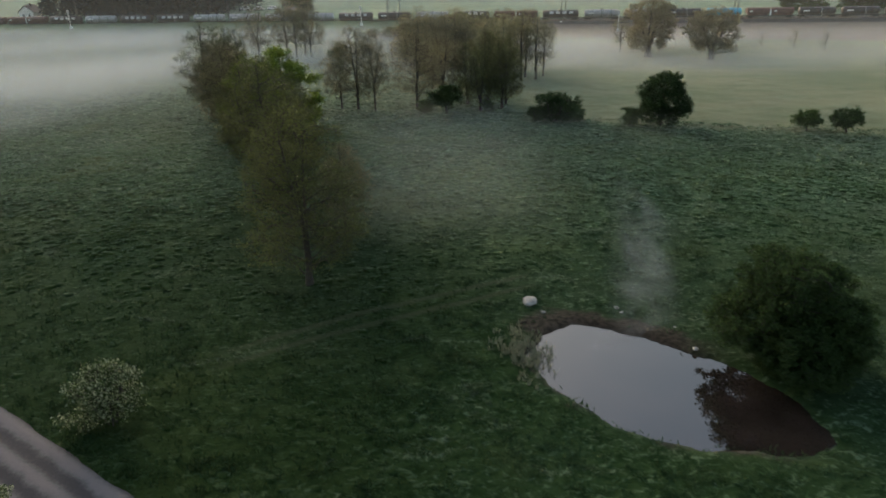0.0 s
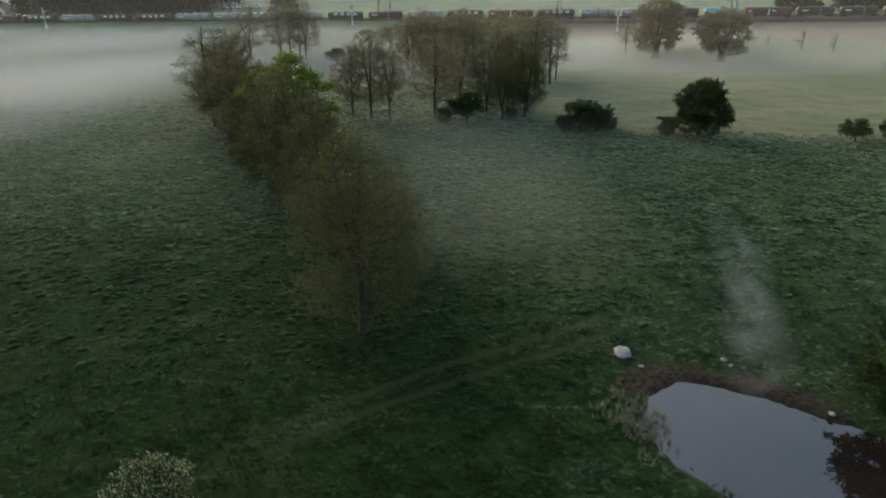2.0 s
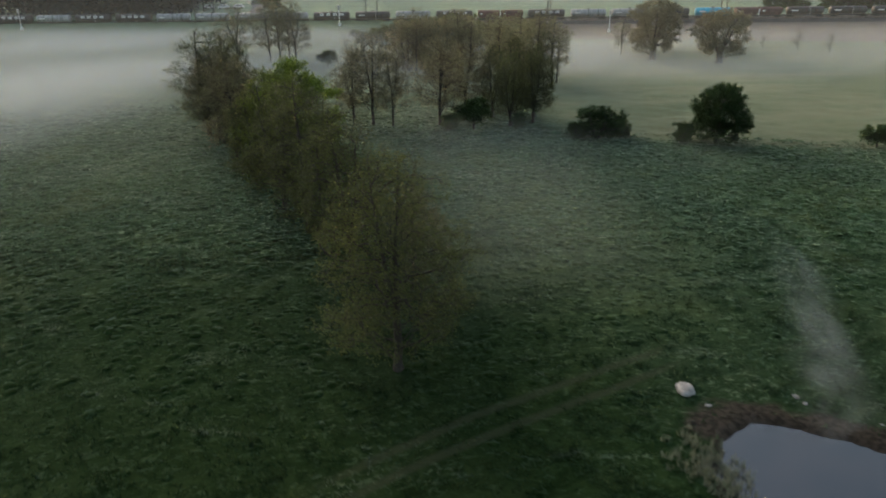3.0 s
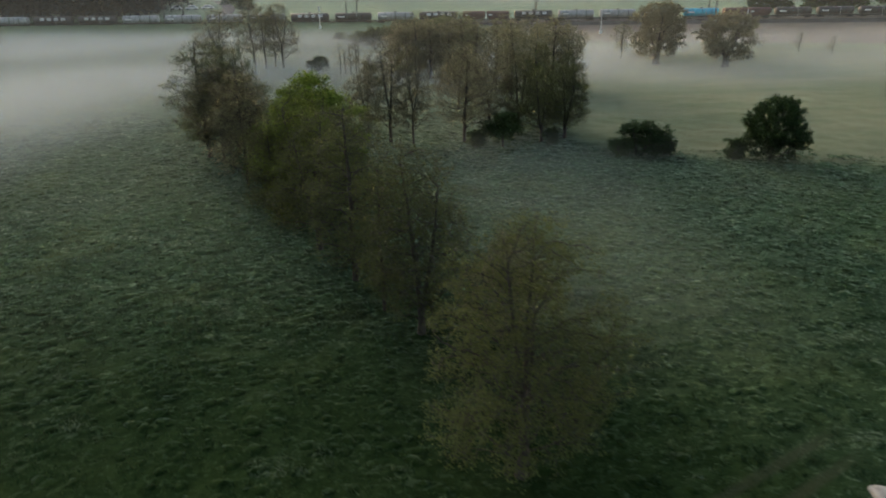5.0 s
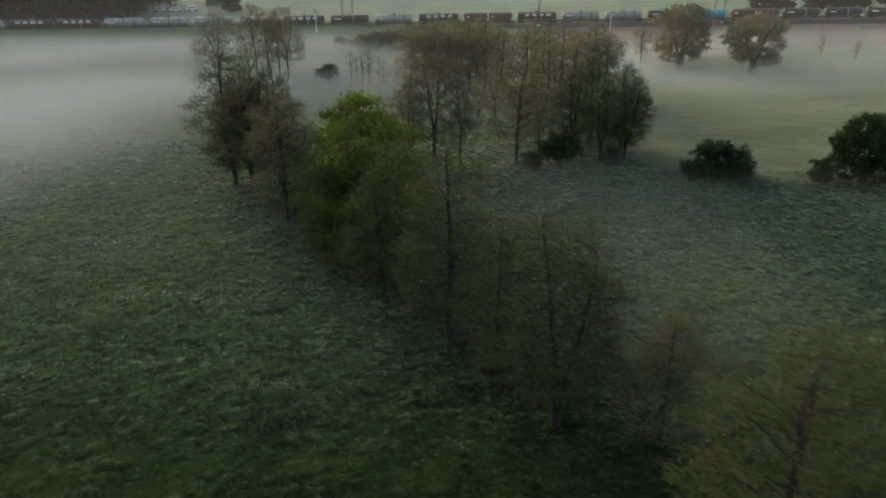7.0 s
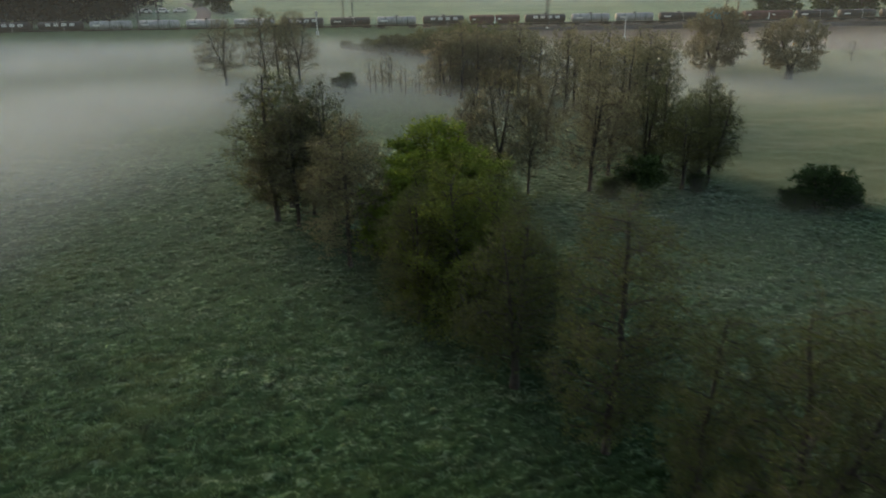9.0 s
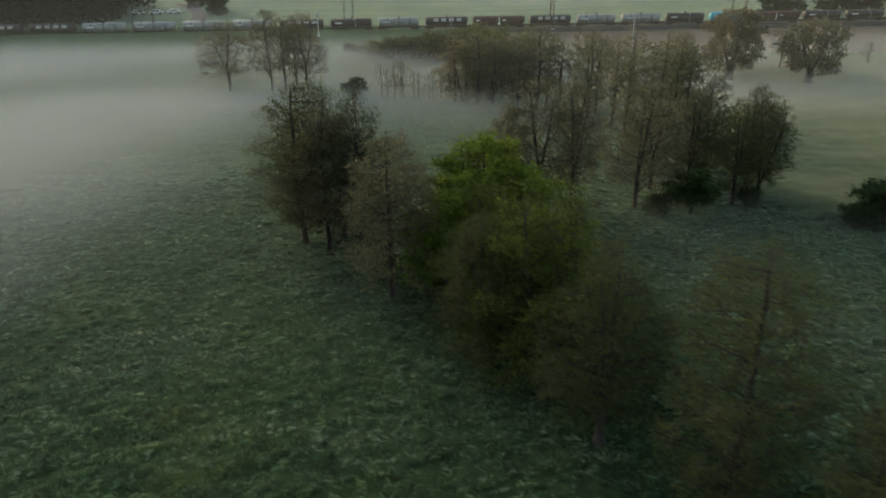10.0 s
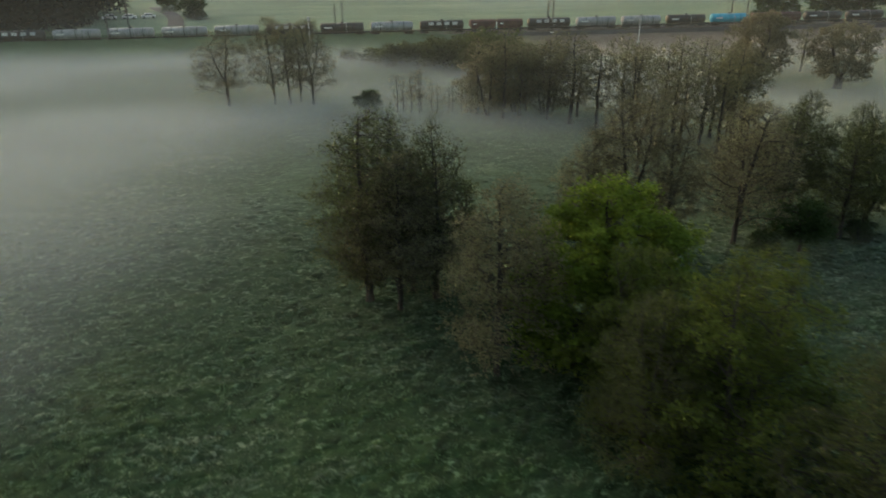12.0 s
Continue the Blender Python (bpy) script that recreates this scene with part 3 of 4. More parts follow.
for o in (-0.75, 0.75, 3.95, 5.45):
    r = new("rail", follow([(o - 0.04, RAIL_Z - 0.22), (o - 0.04, RAIL_Z), (o + 0.04, RAIL_Z), (o + 0.04, RAIL_Z - 0.22)], -420, 420, 10, STEEL, "rail"))
    tagged(r, "rusty steel running rail on ballast", "rail", group="railway rails", kind="structure")


def on_rail(x, o=0.0, z=RAIL_Z):
    s = RAIL_SLOPE + 2 * RAIL_BEND * x
    return pose(x - s * o, rail_y(x) + o, z, 0, 0, math.degrees(math.atan(s)))


def bogie(parent, x):
    bm = bmesh.new()
    box(bm, x - 1.3, x + 1.3, -1.05, -0.85, 0.35, 0.75, 0.05)
    box(bm, x - 1.3, x + 1.3, 0.85, 1.05, 0.35, 0.75, 0.05)
    box(bm, x - 0.3, x + 0.3, -0.9, 0.9, 0.5, 0.85)
    b = part("bogie", bm, DARK_IRON, parent)
    for dx in (-0.9, 0.9):
        bm = bmesh.new()
        for sy in (-0.75, 0.75):
            rod(bm, (x + dx, sy - 0.06, 0.46), (x + dx, sy + 0.06, 0.46), 0.46, n=16)
        rod(bm, (x + dx, -0.75, 0.46), (x + dx, 0.75, 0.46), 0.09)
        part("wheelset", bm, STEEL, b)


def underframe(parent, length):
    h = length / 2
    bm = bmesh.new()
    box(bm, -h + 0.5, h - 0.5, -1.15, -0.95, 0.85, 1.15, 0.03)
    box(bm, -h + 0.5, h - 0.5, 0.95, 1.15, 0.85, 1.15, 0.03)
    box(bm, -h + 0.5, -h + 0.9, -1.3, 1.3, 0.85, 1.2, 0.03)
    box(bm, h - 0.9, h - 0.5, -1.3, 1.3, 0.85, 1.2, 0.03)
    box(bm, -h + 0.6, h - 0.6, -0.25, 0.25, 0.8, 1.1)
    part("underframe", bm, DARK_IRON, parent)
    for sx in (-1, 1):
        for sy in (-0.87, 0.87):
            bm = bmesh.new()
            rod(bm, (sx * (h - 0.5), sy, 1.03), (sx * (h - 0.05), sy, 1.03), 0.09)
            rod(bm, (sx * (h - 0.08), sy, 1.03), (sx * h, sy, 1.03), 0.23, n=12)
            part("buffer", bm, DARK_IRON, parent)
    bogie(parent, -h + 2.4)
    bogie(parent, h - 2.4)


def tank_wagon(length, paint, label, lettered=False, r=1.42):
    w = tagged(new("tank_wagon"), label, "tank wagon", "freight train wagons")
    underframe(w, length)
    h = length / 2 - 0.95
    zc = 1.2 + r
    bm = bmesh.new()
    prof = [(-h, 0.02), (-h + 0.06, 0.55 * r), (-h + 0.22, 0.86 * r), (-h + 0.5, r), (0, r + 0.02), (h - 0.5, r), (h - 0.22, 0.86 * r), (h - 0.06, 0.55 * r), (h, 0.02)]
    last = None
    for x, q in prof:
        ring = [bm.verts.new((x, q * math.cos(a), zc + q * math.sin(a))) for a in np.arange(20) * math.pi / 10]
        if last:
            for i in range(20):
                bm.faces.new((last[i], last[(i + 1) % 20], ring[(i + 1) % 20], ring[i]))
        last = ring
    bmesh.ops.recalc_face_normals(bm, faces=bm.faces)
    t = part("tank", bm, paint, w, smooth=True)
    for x in (-0.55 * h, 0.0, 0.55 * h):
        bm = bmesh.new()
        for i in range(20):
            a, b = i * math.pi / 10, (i + 1) * math.pi / 10
            q = r + 0.035
            vs = [bm.verts.new((x + dx, q * math.cos(c), zc + q * math.sin(c))) for dx, c in ((-0.07, a), (0.07, a), (0.07, b), (-0.07, b))]
            bm.faces.new(vs)
        part("band", bm, DARK_IRON if paint is not TANK_BLACK else RUST_RED, t)
    bm = bmesh.new()
    rod(bm, (0, 0, zc + r - 0.1), (0, 0, zc + r + 0.28), 0.38, n=14)
    rod(bm, (0, 0, zc + r + 0.28), (0, 0, zc + r + 0.34), 0.44, n=14)
    part("manhole", bm, DARK_IRON, w)
    bm = bmesh.new()
    box(bm, -1.6, 1.6, 0.5, 0.85, zc + r - 0.12, zc + r - 0.06)
    box(bm, -1.6, 1.6, -0.85, -0.5, zc + r - 0.12, zc + r - 0.06)
    part("walkway", bm, MAST_GREY, w)
    bm = bmesh.new()
    for sx in (1.2, 1.55):
        rod(bm, (sx, -r - 0.12, 0.9), (sx, -r - 0.1, zc + 0.4), 0.025, n=5)
        rod(bm, (sx, -r - 0.1, zc + 0.4), (sx, -0.85, zc + r - 0.08), 0.025, n=5)
    for k in range(8):
        rod(bm, (1.2, -r - 0.11, 1.0 + k * 0.3), (1.55, -r - 0.11, 1.0 + k * 0.3), 0.018, n=4)
    part("ladder", bm, MAST_GREY, w)
    if lettered:
        for k in range(4):
            x0 = -0.62 * h + k * 0.36 * h
            bm = bmesh.new()
            y = -math.sqrt((r + 0.05) ** 2 - 0.7 ** 2)
            for dz in (0.12, 0.42, 0.72):
                yy = -math.sqrt((r + 0.03) ** 2 - dz ** 2)
                box(bm, x0, x0 + 0.22 * h, yy - 0.05, yy + 0.1, zc + dz, zc + dz + 0.21)
            part("marking_bar", bm, WHITE, t)
    else:
        bm = bmesh.new()
        box(bm, -h * 0.8, -h * 0.45, -r - 0.06, -r + 0.1, zc - 0.1, zc + 0.3)
        part("marking_bar", bm, WHITE, t)
    return w


def hopper_wagon(length, paint, label):
    w = tagged(new("hopper_wagon"), label, "hopper wagon", "freight train wagons")
    underframe(w, length)
    h = length / 2 - 0.7
    for x0, x1 in ((-h, -0.25), (0.25, h)):
        bm = bmesh.new()
        lo = [bm.verts.new(p) for p in ((x0 + 0.7, -1.0, 1.2), (x1 - 0.7, -1.0, 1.2), (x1 - 0.7, 1.0, 1.2), (x0 + 0.7, 1.0, 1.2))]
        mi = [bm.verts.new(p) for p in ((x0, -1.45, 2.2), (x1, -1.45, 2.2), (x1, 1.45, 2.2), (x0, 1.45, 2.2))]
        hi = [bm.verts.new(p) for p in ((x0, -1.4, 3.5), (x1, -1.4, 3.5), (x1, 1.4, 3.5), (x0, 1.4, 3.5))]
        tp = [bm.verts.new(p) for p in ((x0 + 0.15, -0.6, 4.0), (x1 - 0.15, -0.6, 4.0), (x1 - 0.15, 0.6, 4.0), (x0 + 0.15, 0.6, 4.0))]
        for a, b in ((lo, mi), (mi, hi), (hi, tp)):
            for i in range(4):
                bm.faces.new((a[i], a[(i + 1) % 4], b[(i + 1) % 4], b[i]))
        bm.faces.new(tp)
        bm.faces.new(lo[::-1])
        b = part("body", bm, paint, w)
        for k in range(6):
            x = x0 + 0.3 + k * (x1 - x0 - 0.6) / 5
            bm = bmesh.new()
            box(bm, x - 0.05, x + 0.05, -1.52, -1.38, 2.2, 3.5, 0.01)
            part("rib", bm, paint, b)
        bm = bmesh.new()
        box(bm, x0 + 0.9, x0 + 2.0, -1.56, -1.4, 2.6, 2.9)
        part("marking_bar", bm, WHITE, b)
    bm = bmesh.new()
    box(bm, -0.16, 0.16, -1.42, -1.2, 1.2, 3.4, 0.03)
    part("end_post", bm, WHITE, w, "white painted post")
    return w


KINDS = {
    "L": (tank_wagon(16.4, TANK_BLACK, "black tank wagon with four blocky white markings", True), 16.6),
    "G": (tank_wagon(15.6, TANK_GREY, "light grey tank wagon with dark underframe"), 15.8),
    "D": (tank_wagon(15.8, TANK_BLACK, "sooty black tank wagon on the railway"), 16.0),
    "B": (tank_wagon(15.2, TANK_BLUE, "bright blue tank wagon on the railway"), 15.4),
    "S": (tank_wagon(15.6, GREEN_GREY, "slate coloured tank wagon on the railway"), 15.8),
    "H": (hopper_wagon(19.0, RUST_RED, "dark oxide red covered hopper wagon"), 19.2),
}
SMALL = 0.8
used, at = set(), -275.0
for c in "GLSGSSHHHHLGLLGGGGLDGLHLGGDBHDDDLD":
    ob, pitch = KINDS[c]
    m = on_rail(at + SMALL * pitch / 2) @ Matrix.Diagonal((SMALL, SMALL, SMALL, 1))
    if c in used:
        copy_thing(ob, m @ Matrix.Diagonal([1 / v for v in ob.scale] + [1]))
    else:
        ob.matrix_basis = m
        used.add(c)
    at += SMALL * pitch


def catenary_mast(label, steel, tall=8.2):
    m = tagged(new("catenary_mast"), label, "catenary mast", "railway masts")
    bm = bmesh.new()
    for a in (-0.16, 0.16):
        box(bm, a - 0.045, a + 0.045, -0.1, 0.1, -0.8, tall, 0.01)
    for k in range(int(tall / 0.5)):
        rod(bm, (-0.15, 0, k * 0.5), (0.15, 0, k * 0.5 + 0.45), 0.025, n=4)
    part("post", bm, steel, m)
    bm = bmesh.new()
    rod(bm, (0, 0.1, tall - 1.0), (0, 3.0, tall - 1.6), 0.035)
    rod(bm, (0, 0.1, tall - 2.4), (0, 3.0, tall - 1.7), 0.035)
    part("cantilever", bm, steel, m)
    bm = bmesh.new()
    for k in range(4):
        rod(bm, (0, 0.25 + k * 0.09, tall - 1.0 - k * 0.02), (0, 0.29 + k * 0.09, tall - 1.01 - k * 0.02), 0.09, n=10)
    part("insulator", bm, MAST_DARK, m)
    bm = bmesh.new()
    box(bm, -0.35, 0.35, -0.35, 0.35, -1.2, 0.1, 0.04)
    part("footing", bm, PLASTER, m)
    return m


mast = catenary_mast("weathered lattice catenary mast beside the track", MAST_DARK)
mast.matrix_basis = on_rail(-16, -3.4, RAIL_Z - 0.1)
for x, o in ((-70, -3.4), (-124, -3.4), (40, -3.4), (94, -3.4), (148, -3.4), (-14, 8.0), (42, 8.0), (-68, 8.0), (96, 8.0)):
    copy_thing(mast, on_rail(x, o, RAIL_Z - 0.1) @ (pose(0, 0, 0, 0, 0, 180) if o > 0 else Matrix()))


def signal_mast():
    m = tagged(new("signal_mast"), "slim white signal mast in the field by the railway", "signal mast", "line signals")
    bm = bmesh.new()
    rod(bm, (0, 0, -0.3), (0, 0, 6.0), 0.11, 0.08)
    part("post", bm, WHITE, m)
    bm = bmesh.new()
    box(bm, -0.32, 0.32, -0.16, 0.1, 4.7, 5.9, 0.05)
    part("signal_head", bm, MAST_GREY, m)
    bm = bmesh.new()
    box(bm, -0.35, 0.35, -0.35, 0.35, -0.4, 0.9, 0.06)
    part("relay_box", bm, WHITE, m)
    return m


sig = signal_mast()
sig.matrix_basis = stand(sig, 53.0, 216.3)
copy_thing(sig, stand(sig, -24.0, 232.0))
copy_thing(sig, stand(sig, -119.0, 240.0))

# ---------------------------------------------------------------- trees
alder_tall = make_tree("alder", 3, 13.0, 4.3, 0.16, 3, 1500, 5, 4, 0.078, BARK, LEAF_ALDER, "tall alder with thin olive spring leaves", trunk=0.30, fork=0.30, splay=0.42, clumps=190, rise=0.26, hollow=0.34)
alder_forked = make_tree("alder", 8, 12.4, 3.1, 0.14, 2, 1000, 5, 4, 0.078, BARK, LEAF_ALDER, "forked alder in sparse olive leaf", profile="egg", trunk=0.25, fork=0.16, splay=0.5, clumps=130, rise=0.2)
alder_spire = make_tree("alder", 12, 13.0, 2.4, 0.12, 1, 900, 5, 4, 0.078, BARK, LEAF_ALDER, "narrow alder with one straight stem and short side limbs", profile="column", trunk=0.2, fork=0.1, clumps=120, rise=0.02, leader=0.96)
alder_slim = make_tree("alder", 15, 12.0, 2.8, 0.19, 1, 1200, 6, 4, 0.074, BARK, LEAF_BROWN, "slim brownish alder just coming into leaf", profile="egg", trunk=0.16, fork=0.08, clumps=110, rise=0.12, leader=0.97)
alder_bare = make_tree("alder", 21, 11.8, 3.7, 0.26, 2, 900, 6, 3, 0.07, BARK, LEAF_BROWN, "nearly bare alder with open dark limbs", trunk=0.2, fork=0.34, splay=0.35, clumps=90, loose=0.5, rise=0.25)
alder_far = make_tree("alder", 27, 11.0, 2.3, 0.24, 1, 380, 4, 4, 0.115, BARK, LEAF_BROWN, "slender grove alder with bare lower stem", profile="column", trunk=0.19, fork=0.1, clumps=70, step=0.5, rise=0.15, twig=0.6, leader=0.95)
pale_willow = make_tree("willow_tree", 29, 10.5, 3.6, 0.12, 3, 480, 5, 5, 0.13, BARK, LEAF_WILLOW, "pale soft willow at the end of the grove", trunk=0.16, splay=0.5, clumps=60, step=0.45)
olive_tree = make_tree("broadleaf_tree", 33, 11.5, 3.9, 0.07, 2, 1300, 5, 6, 0.094, BARK, LEAF_OLIVE, "leafy olive green tree with a rounded crown", profile="egg", trunk=0.22, fork=0.12, splay=0.4, clumps=120, loose=0.42)
maple = make_tree("maple_tree", 41, 11.0, 4.7, 0.05, 2, 1500, 5, 7, 0.14, BARK, LEAF_MAPLE, "bright fresh green maple with a dense rounded crown", profile="egg", trunk=0.26, fork=0.15, splay=0.4, clumps=130, loose=0.42, hollow=0.3)
willow = make_tree("willow_tree", 52, 12.8, 5.6, 0.20, 3, 800, 6, 6, 0.17, BARK_OLD, LEAF_WILLOW, "old broad willow with pale new leaves", profile="round", trunk=0.8, fork=0.16, splay=0.55, clumps=80, loose=0.7, step=0.5, hollow=0.35)
hawthorn = make_tree("hawthorn_tree", 61, 6.7, 3.7, 0.06, 3, 1500, 5, 7, 0.115, BARK, LEAF_DARK, "dense dark green hawthorn at the meadow's edge", profile="round", trunk=0.2, fork=0.07, splay=0.5, clumps=260, loose=0.4, hollow=0.42, step=0.3, twig=0.4)
bush = make_tree("bush", 70, 3.6, 2.1, 0.06, 5, 360, 5, 7, 0.11, BARK, LEAF_DARK, "dark green bush at the meadow's edge", "bush", profile="round", trunk=0.06, splay=0.6, clumps=60, loose=0.3, step=0.26, twig=0.4)
small_tree = make_tree("small_tree", 77, 2.8, 1.6, 0.36, 2, 260, 5, 7, 0.11, BARK, LEAF_DARK, "small round dark tree on a short stem", profile="round", trunk=0.09, fork=0.3, splay=0.5, clumps=28, loose=0.25, step=0.24, twig=0.35)
blossom = make_tree("blossom_bush", 82, 3.3, 1.9, 0.10, 4, 480, 5, 6, 0.08, BARK, LEAF_PALE, "bush with silvery white blossom beside the track", "bush", profile="round", trunk=0.06, splay=0.55, clumps=45, loose=0.26, step=0.24, twig=0.35)
scrub = make_tree("scrub_bush", 95, 3.4, 2.3, 0.06, 4, 220, 5, 6, 0.14, BARK, LEAF_ALDER, "grey green scrub bush below the railway", "bush", profile="round", trunk=0.05, splay=0.6, clumps=26, step=0.35)
far_tree = make_tree("far_tree", 64, 6.7, 3.8, 0.06, 2, 240, 5, 5, 0.34, BARK, LEAF_DARK, "dark round tree beyond the railway", profile="round", trunk=0.18, fork=0.1, splay=0.4, clumps=40, step=0.55)
birch_thin = make_tree("young_tree", 90, 5.2, 0.8, 0.2, 1, 60, 3, 2, 0.09, BARK, LEAF_BROWN, "thin young bare tree standing in the mist", profile="column", trunk=0.06, fork=0.1, clumps=24, step=0.35)

KIND_USED = set()


def plant(kind, x, y, scale=1.0, turn=0.0, wide=1.0, label="", group=""):
    m = stand(kind, x, y, scale, turn, wide)
    if kind.name in KIND_USED:
        ob = copy_thing(kind, m @ Matrix.Diagonal([1 / v for v in kind.scale] + [1]))
    else:
        kind.matrix_basis = m
        KIND_USED.add(kind.name)
        ob = kind
    return tagged(ob, label, group=group)


ROW, GROVE, HEDGE = "trees of the meadow row", "trees of the grove", "hedge plants"
# the row that runs away through the meadow
plant(alder_tall, -9.5, 45.3, 1.0, 20, 0.86, "", ROW)
plant(alder_slim, -8.2, 56.0, 0.62, 40, 1.15, "young alder half the height of its neighbours", ROW)
plant(alder_forked, -12.8, 58.2, 0.99, 110, 0.92, "", ROW)
plant(alder_spire, -14.8, 61.6, 0.78, 80, 0.85, "", ROW)
plant(alder_spire, -16.7, 66.6, 1.0, 230, 1.0, "", ROW)
plant(alder_forked, -19.4, 72.6, 0.88, 30, 1.05, "", ROW)
plant(olive_tree, -20.3, 78.6, 1.02, 10, 1.0, "", ROW)
plant(alder_tall, -23.2, 80.6, 0.72, 75, 0.85, "", ROW)
plant(olive_tree, -21.6, 84.5, 0.84, 140, 0.95, "", ROW)
plant(alder_forked, -17.4, 83.2, 0.72, 190, 1.0, "", ROW)
plant(maple, -20.4, 90.2, 0.98, 0, 1.02, "", ROW)
plant(alder_slim, -26.9, 89.8, 0.97, 0, 1.1, "", ROW)
plant(alder_spire, -32.2, 100.2, 1.0, 120, 1.25, "", ROW)
plant(alder_forked, -27.9, 99.6, 1.0, 60, 0.85, "", ROW)
plant(alder_slim, -30.6, 98.6, 0.90, 200, 1.2, "", ROW)
plant(alder_forked, -31.0, 103.6, 1.02, 300, 0.9, "", ROW)
plant(alder_slim, -29.2, 101.0, 0.86, 210, 1.2, "", ROW)

# trees across the meadow
for kind, x, y, s, tr, w in (
        (alder_bare, -14.4, 104.2, 0.80, 10, 0.9), (alder_bare, -11.9, 103.2, 0.98, 80, 1.0), (alder_bare, -9.3, 101.8, 0.96, 150, 0.6),
        (alder_bare, -3.2, 101.6, 0.95, 220, 1.05), (alder_forked, 5.8, 100.6, 0.76, 20, 1.0), (alder_forked, 8.9, 101.4, 0.80, 90, 1.0),
        (alder_tall, 9.8, 104.5, 0.76, 160, 0.75), (alder_forked, 4.2, 105.5, 0.80, 200, 0.95), (alder_tall, 7.4, 108.0, 0.80, 33, 0.7),
        (alder_bare, -1.0, 120.5, 0.78, 300, 1.1), (alder_bare, 0.6, 106.0, 0.86, 260, 1.0)):
    plant(kind, x, y, s, tr, w, "", GROVE)
plant(small_tree, 0.9, 99.2, 1.4, 0, 0.95, "rounded dark bush below the alders", GROVE)
plant(bush, -2.2, 99.6, 0.55, 70, 0.9, "low dark bush below the alders", GROVE)
plant(bush, 6.8, 99.4, 0.55, 170, 0.8, "low dark bush below the alders", GROVE)

# grove in the mist
gr = random.Random(5)
for i, (x, y) in enumerate([(1.5, 150.0), (3.4, 146.5), (5.5, 142.7), (8.0, 138.7), (10.5, 141.5), (9.0, 133.0), (12.5, 130.0), (8.2, 127.6), (11.0, 124.5),
                            (14.5, 127.0), (16.0, 133.0), (13.5, 137.0), (-1.5, 153.5), (-4.3, 152.4), (-7.0, 156.0), (-3.0, 158.0), (1.0, 157.0), (6.5, 151.0),
                            (17.5, 129.0), (19.5, 134.5), (4.5, 155.0), (11.5, 147.0)]):
    plant(alder_far, x, y, gr.uniform(0.92, 1.12), gr.uniform(0, 360), gr.uniform(0.9, 1.3), "", GROVE)
for x, y, s, w in ((-5.5, 155, 1.0, 1.2), (-1.0, 156.5, 1.02, 1.1), (2.5, 153.5, 0.98, 1.2)):
    plant(pale_willow, x, y, s, gr.uniform(0, 360), w, "", GROVE)
for i in range(16):
    plant(birch_thin, -18.5 + i * 1.05 + gr.uniform(-0.4, 0.4), 160.5 - i * 0.25 + gr.uniform(-1, 1), gr.uniform(0.75, 1.2), gr.uniform(0, 360), 1.1, "", "young trees in the mist")
plant(small_tree, -22.2, 160.5, 1.2, 0, 0.95, "single round tree in the mist", GROVE)

# clump far out on the misty side
for kind, x, y, s, tr, w in ((alder_bare, -42.0, 170.8, 0.95, 0, 1.3), (alder_bare, -35.2, 170.0, 1.10, 50, 0.8), (alder_far, -33.0, 169.2, 1.12, 90, 0.9),
                             (alder_bare, -29.5, 168.4, 1.06, 130, 0.9), (alder_far, -31.2, 170.5, 1.1, 10, 0.9)):
    plant(kind, x, y, s, tr, w, "", "clump in the misty pasture")

# willows and hedge
plant(willow, 48.2, 166.6, 1.0, 0, 0.95, "", "pasture willows")
plant(willow, 60.4, 160.4, 0.86, 130, 1.02, "", "pasture willows")
plant(alder_far, 65.7, 176.0, 0.78, 0, 1.4, "", "pasture willows")
plant(alder_far, 44.0, 176.0, 0.7, 80, 1.4, "", "pasture willows")
plant(hawthorn, 28.3, 89.3, 1.0, 0, 0.76, "", HEDGE)
plant(bush, 24.5, 90.2, 0.66, 30, 0.8, "", HEDGE)
plant(bush, 15.2, 93.4, 1.05, 80, 1.15, "", HEDGE)
plant(bush, 17.9, 93.0, 0.68, 140, 0.9, "", HEDGE)
plant(bush, 13.0, 93.6, 0.6, 200, 0.9, "", HEDGE)
plant(small_tree, 44.9, 84.9, 0.92, 0, 1.1, "", HEDGE)
plant(small_tree, 48.9, 83.4, 1.02, 90, 1.0, "", HEDGE)
for x, y, s in ((80, 180, 0.55), (86, 175.2, 0.85), (91, 170.4, 0.8)):
    plant(birch_thin, x, y, s, x, 1.7, "small bare sapling in the misty pasture", "pasture saplings")
for x, y, s in ((-3, 200, 1.3), (-8, 203, 1.2), (-14, 206, 0.8), (0, 196, 1.7), (-11, 201, 0.9), (-18, 209, 0.6), (4, 194, 1.9), (8, 190, 2.2)):
    plant(scrub, x, y, s, x * 40, 1.3, "", "railway scrub")

# by the pond and the track
plant(hawthorn, 18.9, 34.0, 1.0, 200, 0.84, "big dark bushy tree leaning over the pond", "pond side plants")
plant(hawthorn, 20.3, 33.0, 0.70, 80, 0.95, "dark bushy tree beside the pond", "pond side plants")
plant(hawthorn, 18.9, 32.2, 0.56, 310, 1.1, "low dark bush hanging over the water", "pond side plants")
plant(blossom, -17.0, 29.6, 1.0, 0, 0.88, "", "pond side plants")
plant(blossom, -19.2, 21.9, 0.8, 100, 1.0, "greenish bush on the track's far verge", "pond side plants")

